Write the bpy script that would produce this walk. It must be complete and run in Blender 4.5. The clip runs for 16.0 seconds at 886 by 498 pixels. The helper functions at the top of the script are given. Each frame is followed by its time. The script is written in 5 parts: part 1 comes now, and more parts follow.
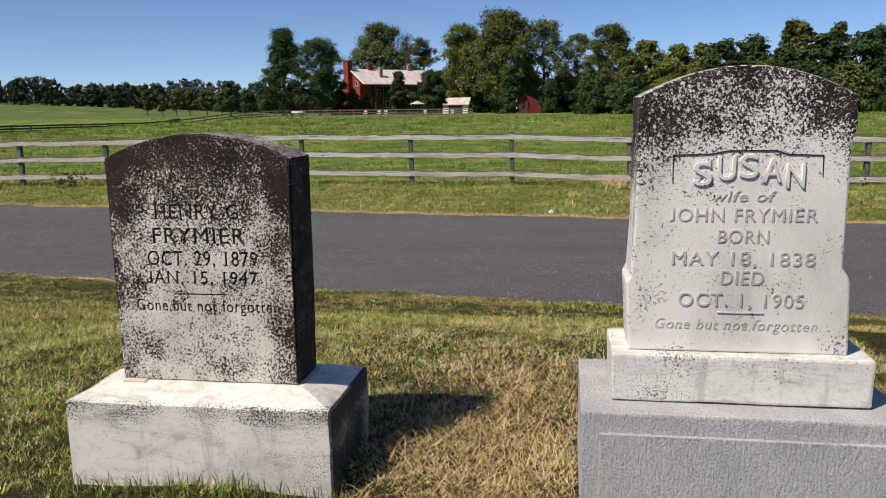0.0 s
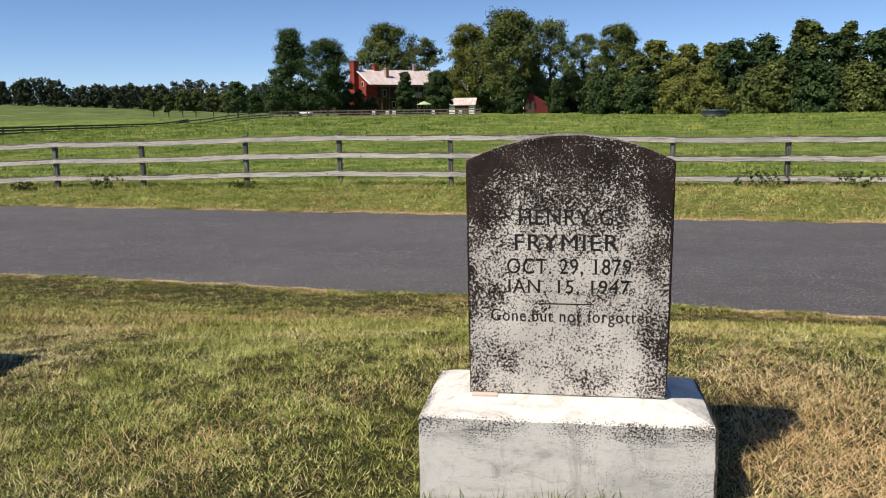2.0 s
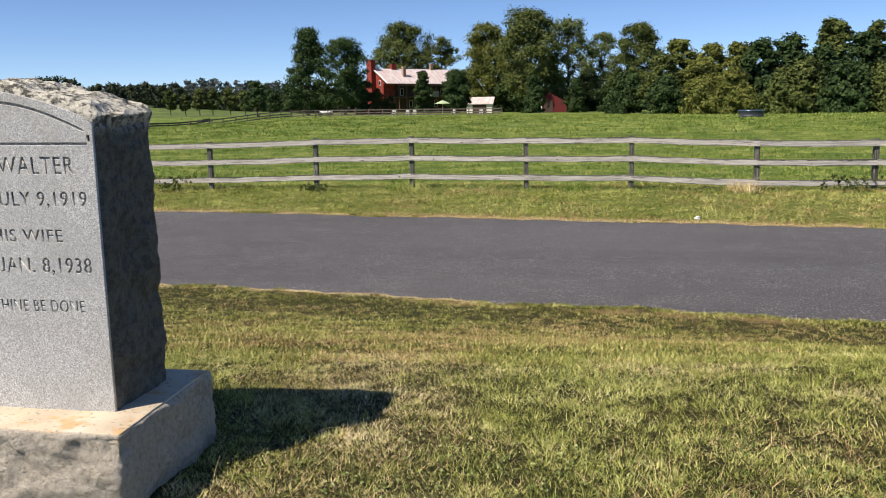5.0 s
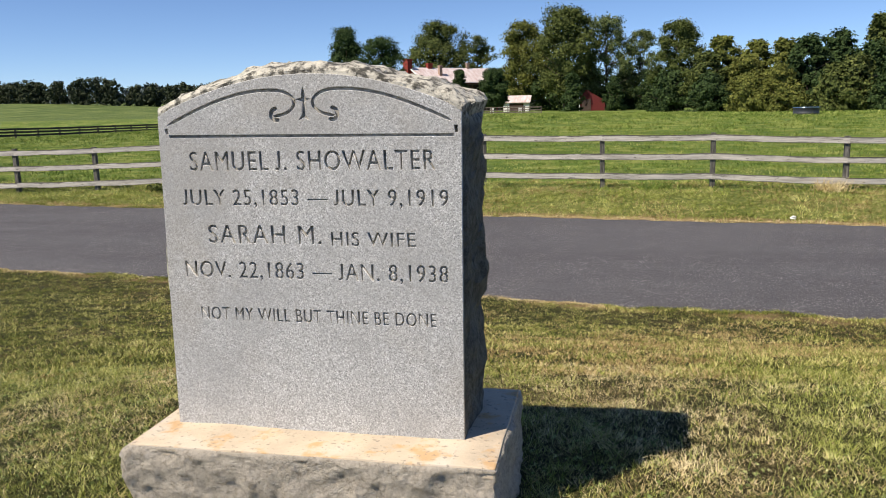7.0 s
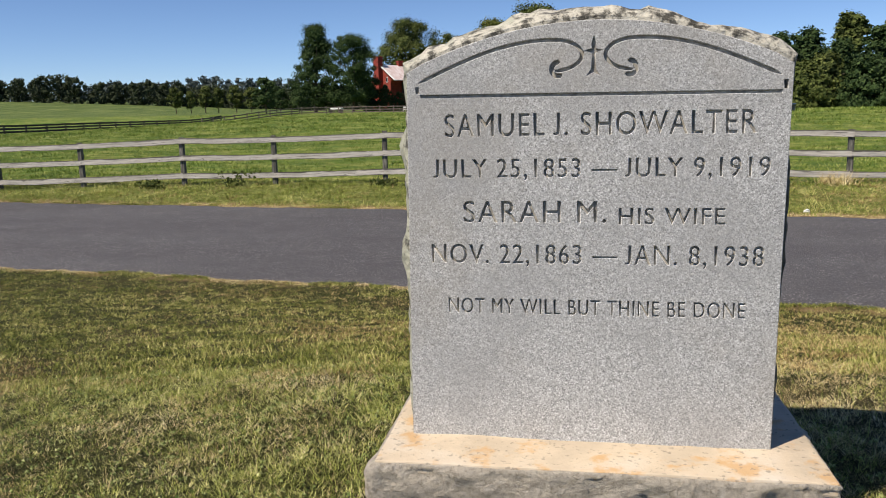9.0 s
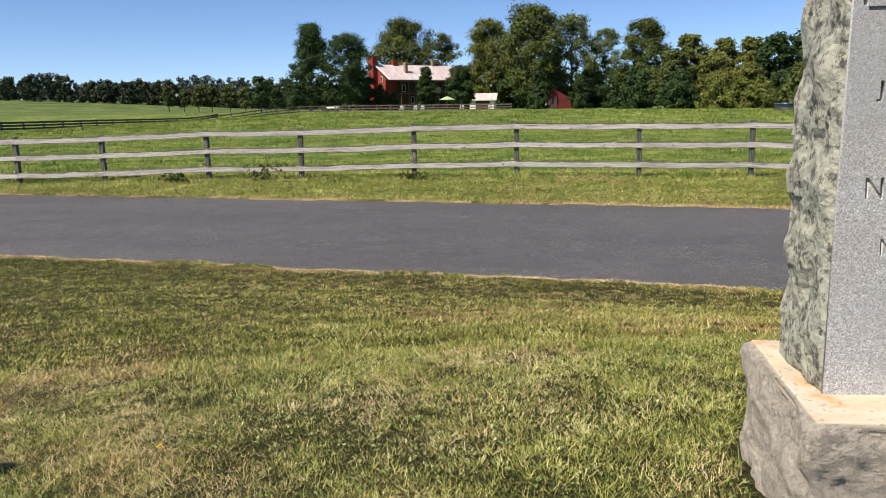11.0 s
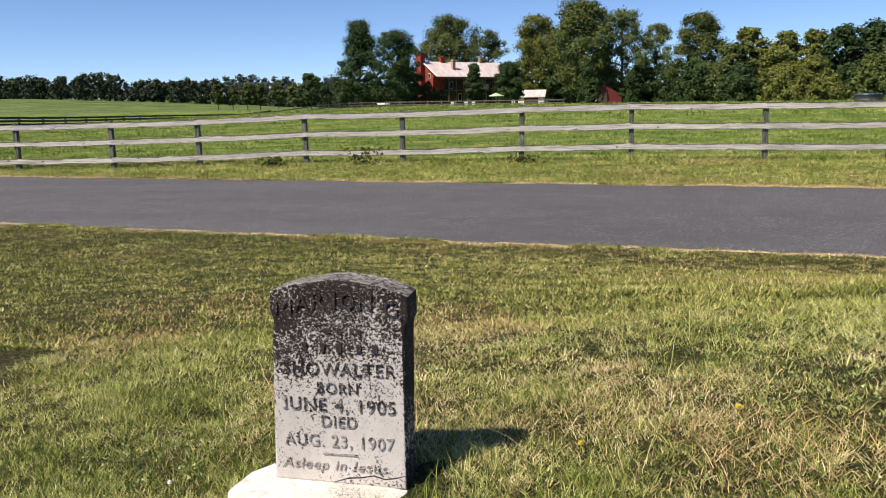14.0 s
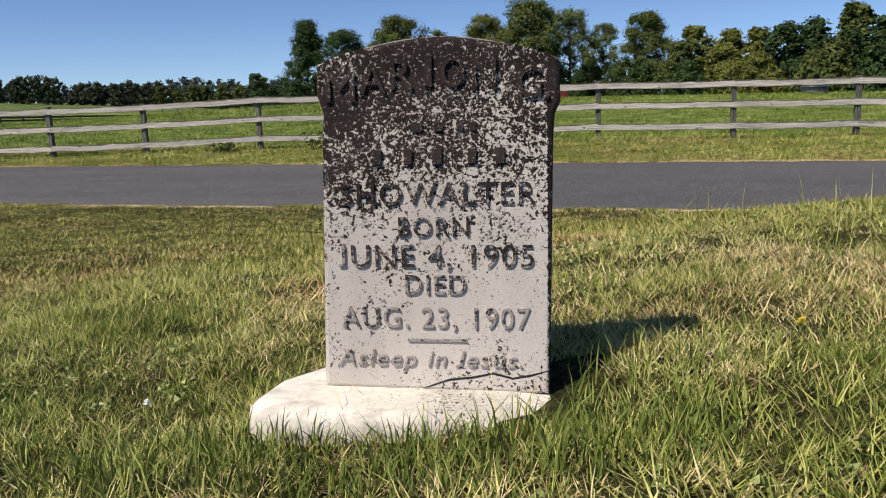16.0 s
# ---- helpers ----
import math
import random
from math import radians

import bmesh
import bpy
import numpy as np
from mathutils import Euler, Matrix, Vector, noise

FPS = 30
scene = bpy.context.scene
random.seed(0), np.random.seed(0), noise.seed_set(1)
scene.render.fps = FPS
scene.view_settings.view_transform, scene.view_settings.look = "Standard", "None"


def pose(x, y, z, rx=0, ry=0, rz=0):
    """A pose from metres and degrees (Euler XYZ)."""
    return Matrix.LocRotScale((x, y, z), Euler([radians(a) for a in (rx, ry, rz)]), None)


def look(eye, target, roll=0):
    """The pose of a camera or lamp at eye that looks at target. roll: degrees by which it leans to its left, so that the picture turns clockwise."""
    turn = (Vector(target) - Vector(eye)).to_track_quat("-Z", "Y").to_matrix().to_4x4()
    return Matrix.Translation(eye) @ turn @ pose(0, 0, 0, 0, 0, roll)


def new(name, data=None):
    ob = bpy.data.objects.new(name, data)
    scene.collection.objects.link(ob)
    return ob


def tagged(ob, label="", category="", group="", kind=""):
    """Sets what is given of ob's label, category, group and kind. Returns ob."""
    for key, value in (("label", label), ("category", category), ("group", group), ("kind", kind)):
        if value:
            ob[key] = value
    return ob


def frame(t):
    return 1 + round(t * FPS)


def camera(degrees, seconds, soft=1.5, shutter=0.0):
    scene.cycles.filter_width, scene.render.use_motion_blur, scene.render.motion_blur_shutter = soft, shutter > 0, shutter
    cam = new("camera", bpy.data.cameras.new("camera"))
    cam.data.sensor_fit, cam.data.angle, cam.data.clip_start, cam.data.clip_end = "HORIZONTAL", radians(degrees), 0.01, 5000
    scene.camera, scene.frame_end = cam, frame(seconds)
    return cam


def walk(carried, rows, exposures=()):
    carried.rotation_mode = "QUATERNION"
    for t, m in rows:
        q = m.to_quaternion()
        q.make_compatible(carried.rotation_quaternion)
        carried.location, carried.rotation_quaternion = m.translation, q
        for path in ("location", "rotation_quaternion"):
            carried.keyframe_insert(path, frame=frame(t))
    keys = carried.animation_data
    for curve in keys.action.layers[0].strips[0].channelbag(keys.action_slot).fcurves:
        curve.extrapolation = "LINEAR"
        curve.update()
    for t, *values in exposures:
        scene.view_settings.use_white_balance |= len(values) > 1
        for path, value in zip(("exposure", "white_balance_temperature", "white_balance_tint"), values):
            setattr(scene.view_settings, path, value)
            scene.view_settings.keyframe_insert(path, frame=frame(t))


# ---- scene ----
cam = camera(58.0, 16.0, 1.0)
PATH = [
    (0, (-0.611, 0.321, 1.614), (-0.919, 2.267, 1.271), -0.9),
    (0.5, (-0.831, 0.318, 1.621), (-1.148, 2.262, 1.278), -0.9),
    (1, (-1.077, 0.276, 1.625), (-1.389, 2.222, 1.282), -0.9),
    (1.5, (-1.342, 0.263, 1.64), (-1.654, 2.209, 1.298), -1.0),
    (2, (-1.665, 0.279, 1.63), (-1.978, 2.224, 1.288), -1.0),
    (2.5, (-1.915, 0.265, 1.633), (-2.237, 2.209, 1.291), -0.9),
    (3, (-2.225, 0.229, 1.661), (-2.557, 2.172, 1.318), -0.9),
    (5.5, (-3.832, 0.336, 1.77), (-4.171, 2.276, 1.424), -1.0),
    (6, (-4.161, 0.43, 1.757), (-4.558, 2.359, 1.411), -0.8),
    (6.5, (-4.415, 0.458, 1.74), (-4.829, 2.383, 1.391), -1.1),
    (7, (-4.689, 0.43, 1.745), (-5.102, 2.356, 1.399), -1.2),
    (7.5, (-4.93, 0.436, 1.726), (-5.34, 2.363, 1.379), -1.2),
    (8, (-5.201, 0.527, 1.681), (-5.601, 2.455, 1.334), -1.3),
    (8.5, (-5.389, 0.578, 1.675), (-5.744, 2.515, 1.323), -1.4),
    (9, (-5.656, 0.617, 1.648), (-5.991, 2.558, 1.296), -1.2),
    (9.5, (-5.966, 0.633, 1.604), (-6.271, 2.579, 1.256), -1.0),
    (12, (-7.473, 0.786, 1.343), (-7.802, 2.727, 0.99), -0.8),
    (12.5, (-7.892, 0.888, 1.281), (-8.27, 2.82, 0.93), -0.8),
    (13, (-8.212, 0.949, 1.23), (-8.623, 2.874, 0.878), -0.9),
    (13.5, (-8.514, 1.067, 1.131), (-8.925, 2.992, 0.779), -0.9),
    (14, (-8.731, 1.178, 1.005), (-9.137, 3.104, 0.654), -1.1),
    (14.5, (-8.938, 1.373, 0.838), (-9.343, 3.3, 0.487), -1.3),
    (15, (-9.095, 1.544, 0.681), (-9.481, 3.475, 0.332), -1.3),
    (15.5, (-9.194, 1.726, 0.545), (-9.523, 3.668, 0.196), -1.4),
    (16, (-9.215, 1.832, 0.48), (-9.5, 3.781, 0.132), -1.5),
]
walk(cam, [(t, look(eye, target, roll)) for t, eye, target, roll in PATH],
     [(0, 0.05), (1.5, 0.20), (3, 0.29), (5.5, 0.37), (7.5, 0.28), (9, 0.16), (12, 0.47), (14, 0.43), (16, 0.09)])

# ---- light ----
SUN_FROM = Vector((-0.55, -0.545, 0.99))
world = bpy.data.worlds.new("sky")
scene.world = world
world.use_nodes = True
wn = world.node_tree
sky = wn.nodes.new("ShaderNodeTexSky")
sky.sky_type, sky.sun_disc = "NISHITA", False
sky.sun_elevation, sky.sun_rotation = math.asin(SUN_FROM.normalized().z), math.atan2(SUN_FROM.x, SUN_FROM.y)
sky.air_density, sky.dust_density, sky.ozone_density = 0.6, 0.0, 3.0
tint = wn.nodes.new("ShaderNodeMix")
tint.data_type, tint.blend_type = "RGBA", "MULTIPLY"
tint.inputs[0].default_value, tint.inputs[7].default_value = 1.0, (0.95, 1.02, 1.16, 1)
wn.links.new(sky.outputs[0], tint.inputs[6])
wn.links.new(tint.outputs[2], wn.nodes["Background"].inputs[0])
wn.nodes["Background"].inputs[1].default_value = 0.090
sun = new("sun", bpy.data.lights.new("sun", "SUN"))
sun.data.energy, sun.data.angle, sun.data.color = 5.0, radians(0.55), (1.0, 0.888, 0.745)
sun.matrix_world = look(SUN_FROM * 30, (0, 0, 0))


# ---- materials ----
class Mat:
    """A node material under construction."""

    def __init__(self, name, rough=0.85, metal=0.0, spec=0.4):
        self.m = bpy.data.materials.new(name)
        self.m.use_nodes = True
        self.t = self.m.node_tree
        self.b = self.t.nodes["Principled BSDF"]
        self.b.inputs["Roughness"].default_value = rough
        self.b.inputs["Metallic"].default_value = metal
        self.b.inputs["Specular IOR Level"].default_value = spec
        self.co = self.t.nodes.new("ShaderNodeTexCoord").outputs["Object"]

    def put(self, socket, value):
        if hasattr(value, "is_linked"):
            self.t.links.new(value, socket)
        elif value is not None:
            socket.default_value = value

    def noise(self, scale, detail=4, rough=0.55, vec=None, dist=0.0):
        n = self.t.nodes.new("ShaderNodeTexNoise")
        n.inputs["Scale"].default_value, n.inputs["Detail"].default_value = scale, detail
        n.inputs["Roughness"].default_value, n.inputs["Distortion"].default_value = rough, dist
        self.put(n.inputs["Vector"], vec or self.co)
        return n.outputs["Fac"]

    def cells(self, scale, vec=None, kind="F1", out="Distance"):
        n = self.t.nodes.new("ShaderNodeTexVoronoi")
        n.feature = kind
        n.inputs["Scale"].default_value = scale
        self.put(n.inputs["Vector"], vec or self.co)
        return n.outputs[out]

    def squeeze(self, x, y, z, vec=None):
        n = self.t.nodes.new("ShaderNodeMapping")
        n.inputs["Scale"].default_value = (x, y, z)
        self.put(n.inputs["Vector"], vec or self.co)
        return n.outputs[0]

    def axis(self, i, vec=None):
        n = self.t.nodes.new("ShaderNodeSeparateXYZ")
        self.put(n.inputs[0], vec or self.co)
        return n.outputs[i]

    def math(self, op, a, b=0.0, c=0.0):
        n = self.t.nodes.new("ShaderNodeMath")
        n.operation = op
        for s, v in zip(n.inputs, (a, b, c)):
            self.put(s, v)
        return n.outputs[0]

    def span(self, v, a, b, lo=0.0, hi=1.0):
        n = self.t.nodes.new("ShaderNodeMapRange")
        n.interpolation_type = "SMOOTHSTEP"
        for s, x in zip(n.inputs, (v, a, b, lo, hi)):
            self.put(s, x)
        return n.outputs[0]

    def ramp(self, f, *stops):
        n = self.t.nodes.new("ShaderNodeValToRGB")
        e = n.color_ramp.elements
        while len(e) < len(stops):
            e.new(0.5)
        for q, (p, c) in zip(e, stops):
            q.position, q.color = p, (*c, 1)
        self.put(n.inputs[0], f)
        return n.outputs[0]

    def mix(self, f, a, b, how="MIX"):
        n = self.t.nodes.new("ShaderNodeMix")
        n.data_type, n.blend_type = "RGBA", how
        self.put(n.inputs[0], f)
        self.put(n.inputs[6], (*a, 1) if isinstance(a, tuple) else a)
        self.put(n.inputs[7], (*b, 1) if isinstance(b, tuple) else b)
        return n.outputs[2]

    def island(self):
        return self.t.nodes.new("ShaderNodeNewGeometry").outputs["Random Per Island"]

    def each(self):
        return self.t.nodes.new("ShaderNodeObjectInfo").outputs["Random"]

    def done(self, colour, bump=None, strength=0.4, dist=0.01, rough=None):
        self.put(self.b.inputs["Base Color"], (*colour, 1) if isinstance(colour, tuple) else colour)
        self.put(self.b.inputs["Roughness"], rough)
        if bump is not None:
            n = self.t.nodes.new("ShaderNodeBump")
            n.inputs["Strength"].default_value, n.inputs["Distance"].default_value = strength, dist
            self.put(n.inputs["Height"], bump)
            self.t.links.new(n.outputs[0], self.b.inputs["Normal"])
        return self.m


def plain(name, c, rough=0.7, metal=0.0, vary=0.25, scale=6.0):
    m = Mat(name, rough, metal)
    n = m.noise(scale, 6)
    lo = tuple(v * (1 - vary) for v in c)
    hi = tuple(min(1, v * (1 + vary)) for v in c)
    return m.done(m.ramp(n, (0.3, lo), (0.7, hi)), n, 0.3, 0.01)


def lichen_marble(name, pale, z0, z1, power, edge_x=0.0, specks=85.0, thr=0.64, gain=0.22, top=(0.020, 0.015, 0.014), side=0.0, big_w=0.35, crust=0.0, edge_k=0.55):
    """Weathered marble: pale stone, grey veils, dark lichen in specks that run together towards the top."""
    m = Mat(name, 0.8, spec=0.3)
    veil = m.noise(5, 6, 0.6, m.squeeze(1, 1, 0.45))
    base = m.ramp(veil, (0.3, tuple(v * 0.72 for v in pale)), (0.55, pale), (0.8, tuple(min(1, v * 1.1) for v in pale)))
    fine = m.noise(260, 3, 0.6)
    base = m.mix(m.span(fine, 0.35, 0.75, 0, 0.35), base, tuple(v * 0.55 for v in pale))
    z = m.axis(2)
    dens = m.span(z, z0, z1)
    dens = m.math("POWER", dens, power)
    if edge_x:
        ax = m.math("ABSOLUTE", m.axis(0))
        dens = m.math("ADD", dens, m.span(ax, edge_x * 0.55, edge_x, 0, edge_k))
    if side:  # end faces painted near black: lichen thickened to hold their shade
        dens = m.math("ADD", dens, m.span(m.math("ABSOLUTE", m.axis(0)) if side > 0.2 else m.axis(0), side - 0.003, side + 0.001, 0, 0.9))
    big = m.noise(9, 5, 0.6)
    spk = m.noise(specks, 3, 0.7, dist=0.4)
    grit = m.noise(specks * 2.3, 2, 0.7)
    f = m.math("ADD", m.math("MULTIPLY", m.math("ADD", m.math("MULTIPLY", spk, 0.62), m.math("MULTIPLY", grit, 0.38)), 0.86), m.math("MULTIPLY", big, big_w))
    f = m.math("ADD", f, m.math("MULTIPLY", dens, gain))
    f = m.math("SUBTRACT", f, 0.055)
    mask = m.span(f, thr - 0.016, thr + 0.016)
    dark = m.mix(m.span(m.noise(14, 6, 0.7), 0.35, 0.70), top, tuple(v * 2.4 for v in top))
    flake = m.math("MULTIPLY", m.span(m.noise(210, 3, 0.65), 0.58, 0.64, 0, 0.8), m.span(m.noise(11, 4, 0.6), 0.42, 0.62))
    dark = m.mix(flake, dark, tuple(v * 0.62 for v in pale))
    if crust:  # pale crusted lichen on what faces the sky
        up = m.axis(2, m.t.nodes.new("ShaderNodeNewGeometry").outputs["Normal"])
        dark = m.mix(m.math("MULTIPLY", m.span(up, 0.35, 0.75, 0, crust), m.span(m.noise(60, 4, 0.7), 0.42, 0.56)), dark, (0.62, 0.61, 0.56))
    col = m.mix(mask, base, dark)
    h = m.math("ADD", m.math("MULTIPLY", mask, -0.5), m.noise(420, 4))
    return m.done(col, h, 0.4, 0.0018, m.span(mask, 0, 1, 0.72, 0.95))


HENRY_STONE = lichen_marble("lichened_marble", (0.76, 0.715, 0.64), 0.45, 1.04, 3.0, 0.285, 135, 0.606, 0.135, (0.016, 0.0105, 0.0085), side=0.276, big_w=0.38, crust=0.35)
SUSAN_STONE = lichen_marble("white_lichened_marble", (0.80, 0.775, 0.735), 0.70, 1.20, 1.3, 0.30, 120, 0.672, 0.18, (0.015, 0.0105, 0.0095), crust=0.9, edge_k=0.30)
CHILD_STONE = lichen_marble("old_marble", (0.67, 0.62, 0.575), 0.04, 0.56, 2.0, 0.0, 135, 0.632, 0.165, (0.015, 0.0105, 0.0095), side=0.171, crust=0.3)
CHILD_LETTER = lichen_marble("dark_lichened_letters", (0.40, 0.36, 0.33), 0.0, 0.44, 0.9, 0.0, 110, 0.618, 0.15)
# greyer than the die, so the colour carries the raised letters' shadows
LINE_LETTER = lichen_marble("shade_greyed_letters", (0.54, 0.525, 0.50), 0.5, 1.2, 1.0, 0.0, 90, 0.68, 0.10)
NAME_LETTER = lichen_marble("pale_raised_letters", (0.72, 0.70, 0.66), 0.6, 1.2, 1.0, 0.0, 90, 0.70, 0.06)


def base_marble(name, pale, dirt, arris=0.0, end=0.0):
    """Veined marble with runs of grime; arris: height of the upper edge that lichen follows; end: x of the shaded end
    face, painted darker.
    """
    m = Mat(name, 0.75, spec=0.35)
    vein = m.noise(7, 7, 0.65, m.squeeze(0.5, 1, 2.2), 0.8)
    col = m.ramp(vein, (0.32, tuple(v * 0.62 for v in pale)), (0.44, pale), (0.75, tuple(min(1, v * 1.12) for v in pale)))
    col = m.mix(m.span(m.noise(2.6, 5, 0.6, m.squeeze(0.6, 1, 1.6)), 0.48, 0.72, 0, 0.55), col, tuple(v * 0.45 for v in pale))
    run = m.noise(9, 6, 0.7, m.squeeze(1.6, 1.6, 0.35), 0.6)
    col = m.mix(m.span(run, 0.52, 0.68, 0, 0.5), col, tuple(v * 0.48 for v in pale))
    col = m.mix(m.span(m.noise(55, 5, 0.7), 0.5, 0.7, 0, 0.3), col, tuple(v * 0.5 for v in pale))
    seam = m.noise(3.2, 5, 0.6, m.squeeze(0.5, 1, 2.6), 1.4)
    col = m.mix(m.span(m.math("ABSOLUTE", m.math("SUBTRACT", seam, 0.5)), 0.014, 0.0, 0, 0.28), col, tuple(v * 0.4 for v in pale))
    spot = m.noise(210, 3, 0.7)
    where = m.noise(4, 4)
    f = m.math("ADD", m.math("MULTIPLY", spot, 0.8), m.math("MULTIPLY", where, 0.5))
    if arris:
        z = m.axis(2)
        band = m.math("MULTIPLY", m.span(z, arris - 0.09, arris - 0.005), m.span(z, arris + 0.022, arris + 0.004))
        f = m.math("ADD", m.math("SUBTRACT", f, 0.07), m.math("MULTIPLY", band, 0.14))
        # specks crowd the right end to paint in its shade
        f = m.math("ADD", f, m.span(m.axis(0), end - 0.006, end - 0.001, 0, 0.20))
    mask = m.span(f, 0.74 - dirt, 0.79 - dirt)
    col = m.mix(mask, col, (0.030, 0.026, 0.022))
    return m.done(col, m.noise(120, 5), 0.4, 0.003)


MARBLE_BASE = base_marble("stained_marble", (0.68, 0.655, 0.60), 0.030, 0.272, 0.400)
WHITE_BASE = base_marble("white_marble", (0.68, 0.665, 0.63), 0.022)
CHILD_BASE = base_marble("pale_marble", (0.74, 0.70, 0.63), -0.02)
m = Mat("tooled_limestone", 0.9)
GREY_BASE = m.done(m.mix(m.span(m.noise(120, 3), 0.4, 0.7, 0, 0.5), m.ramp(m.noise(6, 5), (0.3, (0.40, 0.40, 0.41)), (0.7, (0.54, 0.535, 0.53))), (0.26, 0.26, 0.27)),
                   m.math("ADD", m.noise(160, 4, 0.7), m.math("MULTIPLY", m.noise(75, 3, 0.6, m.squeeze(1.7, 1, 0.45)), 1.2)), 0.8, 0.006)


def granite(name, c, rough_rock):
    m = Mat(name, 0.72, spec=0.35)
    g = m.noise(280, 2, 0.72)
    g2 = m.noise(120, 3, 0.7)
    col = m.ramp(g, (0.34, tuple(v * 0.28 for v in c)), (0.45, tuple(v * 0.78 for v in c)), (0.56, tuple(v * 1.06 for v in c)), (0.68, tuple(min(1, v * 1.65) for v in c)))
    col = m.mix(m.span(g2, 0.48, 0.64, 0, 0.55), col, tuple(v * 0.6 for v in c))
    col = m.mix(m.span(m.noise(2.6, 5), 0.38, 0.68, 0.0, 0.55), col, tuple(v * 0.62 for v in c))
    if not rough_rock:
        col = m.mix(m.span(m.noise(1.7, 6, 0.65), 0.48, 0.70, 0, 0.40), col, (0.34, 0.31, 0.26))
    if rough_rock:
        # pale lichen patches gather at the top, painting in its sunlit tone
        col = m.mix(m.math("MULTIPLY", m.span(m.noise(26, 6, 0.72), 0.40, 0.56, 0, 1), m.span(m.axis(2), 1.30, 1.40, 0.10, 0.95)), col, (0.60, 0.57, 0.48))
        # sunlit left side painted paler, as a grey-green lichen crust
        sunward = m.math("MULTIPLY", m.axis(0, m.t.nodes.new("ShaderNodeNewGeometry").outputs["Normal"]), -1.0)
        col = m.mix(m.math("MULTIPLY", m.span(sunward, 0.15, 0.55, 0, 0.9), m.span(m.noise(24, 5, 0.7), 0.36, 0.52)), col, (0.44, 0.44, 0.35))
        col = m.mix(m.span(m.noise(40, 4, 0.6, dist=0.5), 0.58, 0.66, 0, 0.85), col, (0.07, 0.065, 0.055))
        return m.done(col, m.math("ADD", m.noise(35, 6, 0.65), m.math("MULTIPLY", m.cells(28), 0.6)), 0.9, 0.012)
    return m.done(col, g, 0.25, 0.0015)


GRANITE = granite("grey_granite", (0.53, 0.535, 0.53), False)
# near-black tone holds the right side's shade; top and left are repainted paler
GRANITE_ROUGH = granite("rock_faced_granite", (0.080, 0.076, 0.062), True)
m = Mat("tan_stone_base", 0.85)
tan = m.ramp(m.noise(4, 6, 0.6), (0.3, (0.44, 0.37, 0.28)), (0.5, (0.60, 0.50, 0.37)), (0.7, (0.64, 0.57, 0.47)))
tan = m.mix(m.span(m.noise(9, 5, 0.6), 0.52, 0.66, 0, 0.7), tan, (0.55, 0.32, 0.12))
tan = m.mix(m.span(m.noise(60, 4), 0.58, 0.68, 0, 0.6), tan, (0.2, 0.18, 0.15))
TAN_BASE = m.done(tan, m.noise(60, 6), 0.4, 0.006)
m = Mat("rock_faced_stone", 0.9)
rk = m.ramp(m.noise(48, 8, 0.75), (0.28, (0.27, 0.235, 0.185)), (0.5, (0.54, 0.485, 0.40)), (0.75, (0.70, 0.64, 0.54)))
ROCK_BASE = m.done(m.mix(m.span(m.noise(9, 6, 0.7), 0.56, 0.74, 0, 0.3), rk, (0.20, 0.18, 0.15)), m.math("ADD", m.noise(55, 8, 0.75), m.noise(18, 4, 0.6)), 1.0, 0.020)
ENGRAVED = plain("dark_recess", (0.028, 0.026, 0.024), 0.9, 0, 0.4, 60)
# backing toned darker than the granite, painting shade into the letter cuts
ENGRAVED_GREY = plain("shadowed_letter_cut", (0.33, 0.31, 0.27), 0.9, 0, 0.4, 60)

# asphalt
m = Mat("asphalt", 0.82, spec=0.35)
agg = m.noise(130, 3, 0.7)
patch = m.noise(0.5, 5, 0.6, m.squeeze(0.35, 1.4, 1))
acol = m.ramp(agg, (0.28, (0.036, 0.035, 0.038)), (0.5, (0.082, 0.080, 0.084)), (0.7, (0.15, 0.146, 0.15)))
acol = m.mix(m.span(m.noise(38, 4, 0.7), 0.40, 0.66, 0, 0.55), acol, (0.165, 0.158, 0.165))
acol = m.mix(m.span(m.noise(3.0, 5, 0.7, m.squeeze(0.3, 1.6, 1)), 0.45, 0.75, 0, 0.35), acol, (0.13, 0.122, 0.128))
acol = m.mix(m.span(patch, 0.35, 0.7, 0, 0.55), acol, (0.062, 0.058, 0.062))
acol = m.mix(m.span(m.noise(3.2, 5, 0.7, m.squeeze(0.5, 1.3, 1)), 0.5, 0.72, 0, 0.3), acol, (0.15, 0.14, 0.145))
fleck = m.noise(44, 2, 0.6, m.squeeze(1, 0.6, 1))
acol = m.mix(m.math("MULTIPLY", m.span(fleck, 0.56, 0.66, 0, 0.8), m.span(m.noise(2.2, 4, 0.6), 0.35, 0.65, 0.35, 1.0)), acol, (0.40, 0.375, 0.365))
acol = m.mix(m.span(m.noise(44, 2, 0.6, m.squeeze(1, 0.5, 1)), 0.43, 0.34, 0, 0.6), acol, (0.030, 0.029, 0.031))
ASPHALT = m.done(acol, m.math("ADD", agg, m.cells(60)), 0.8, 0.014)


# ---- lie of the land ----
def ease(t):
    t = np.clip(t, 0, 1)
    return t * t * (3 - 2 * t)


def fall(y):
    """How far the country drops behind the crest of the pasture."""
    y = np.asarray(y, float)
    return 0.30 * ease((y - 58) / 16) + 0.9 * ease((y - 72) / 110) + 0.4 * ease((y - 180) / 150)


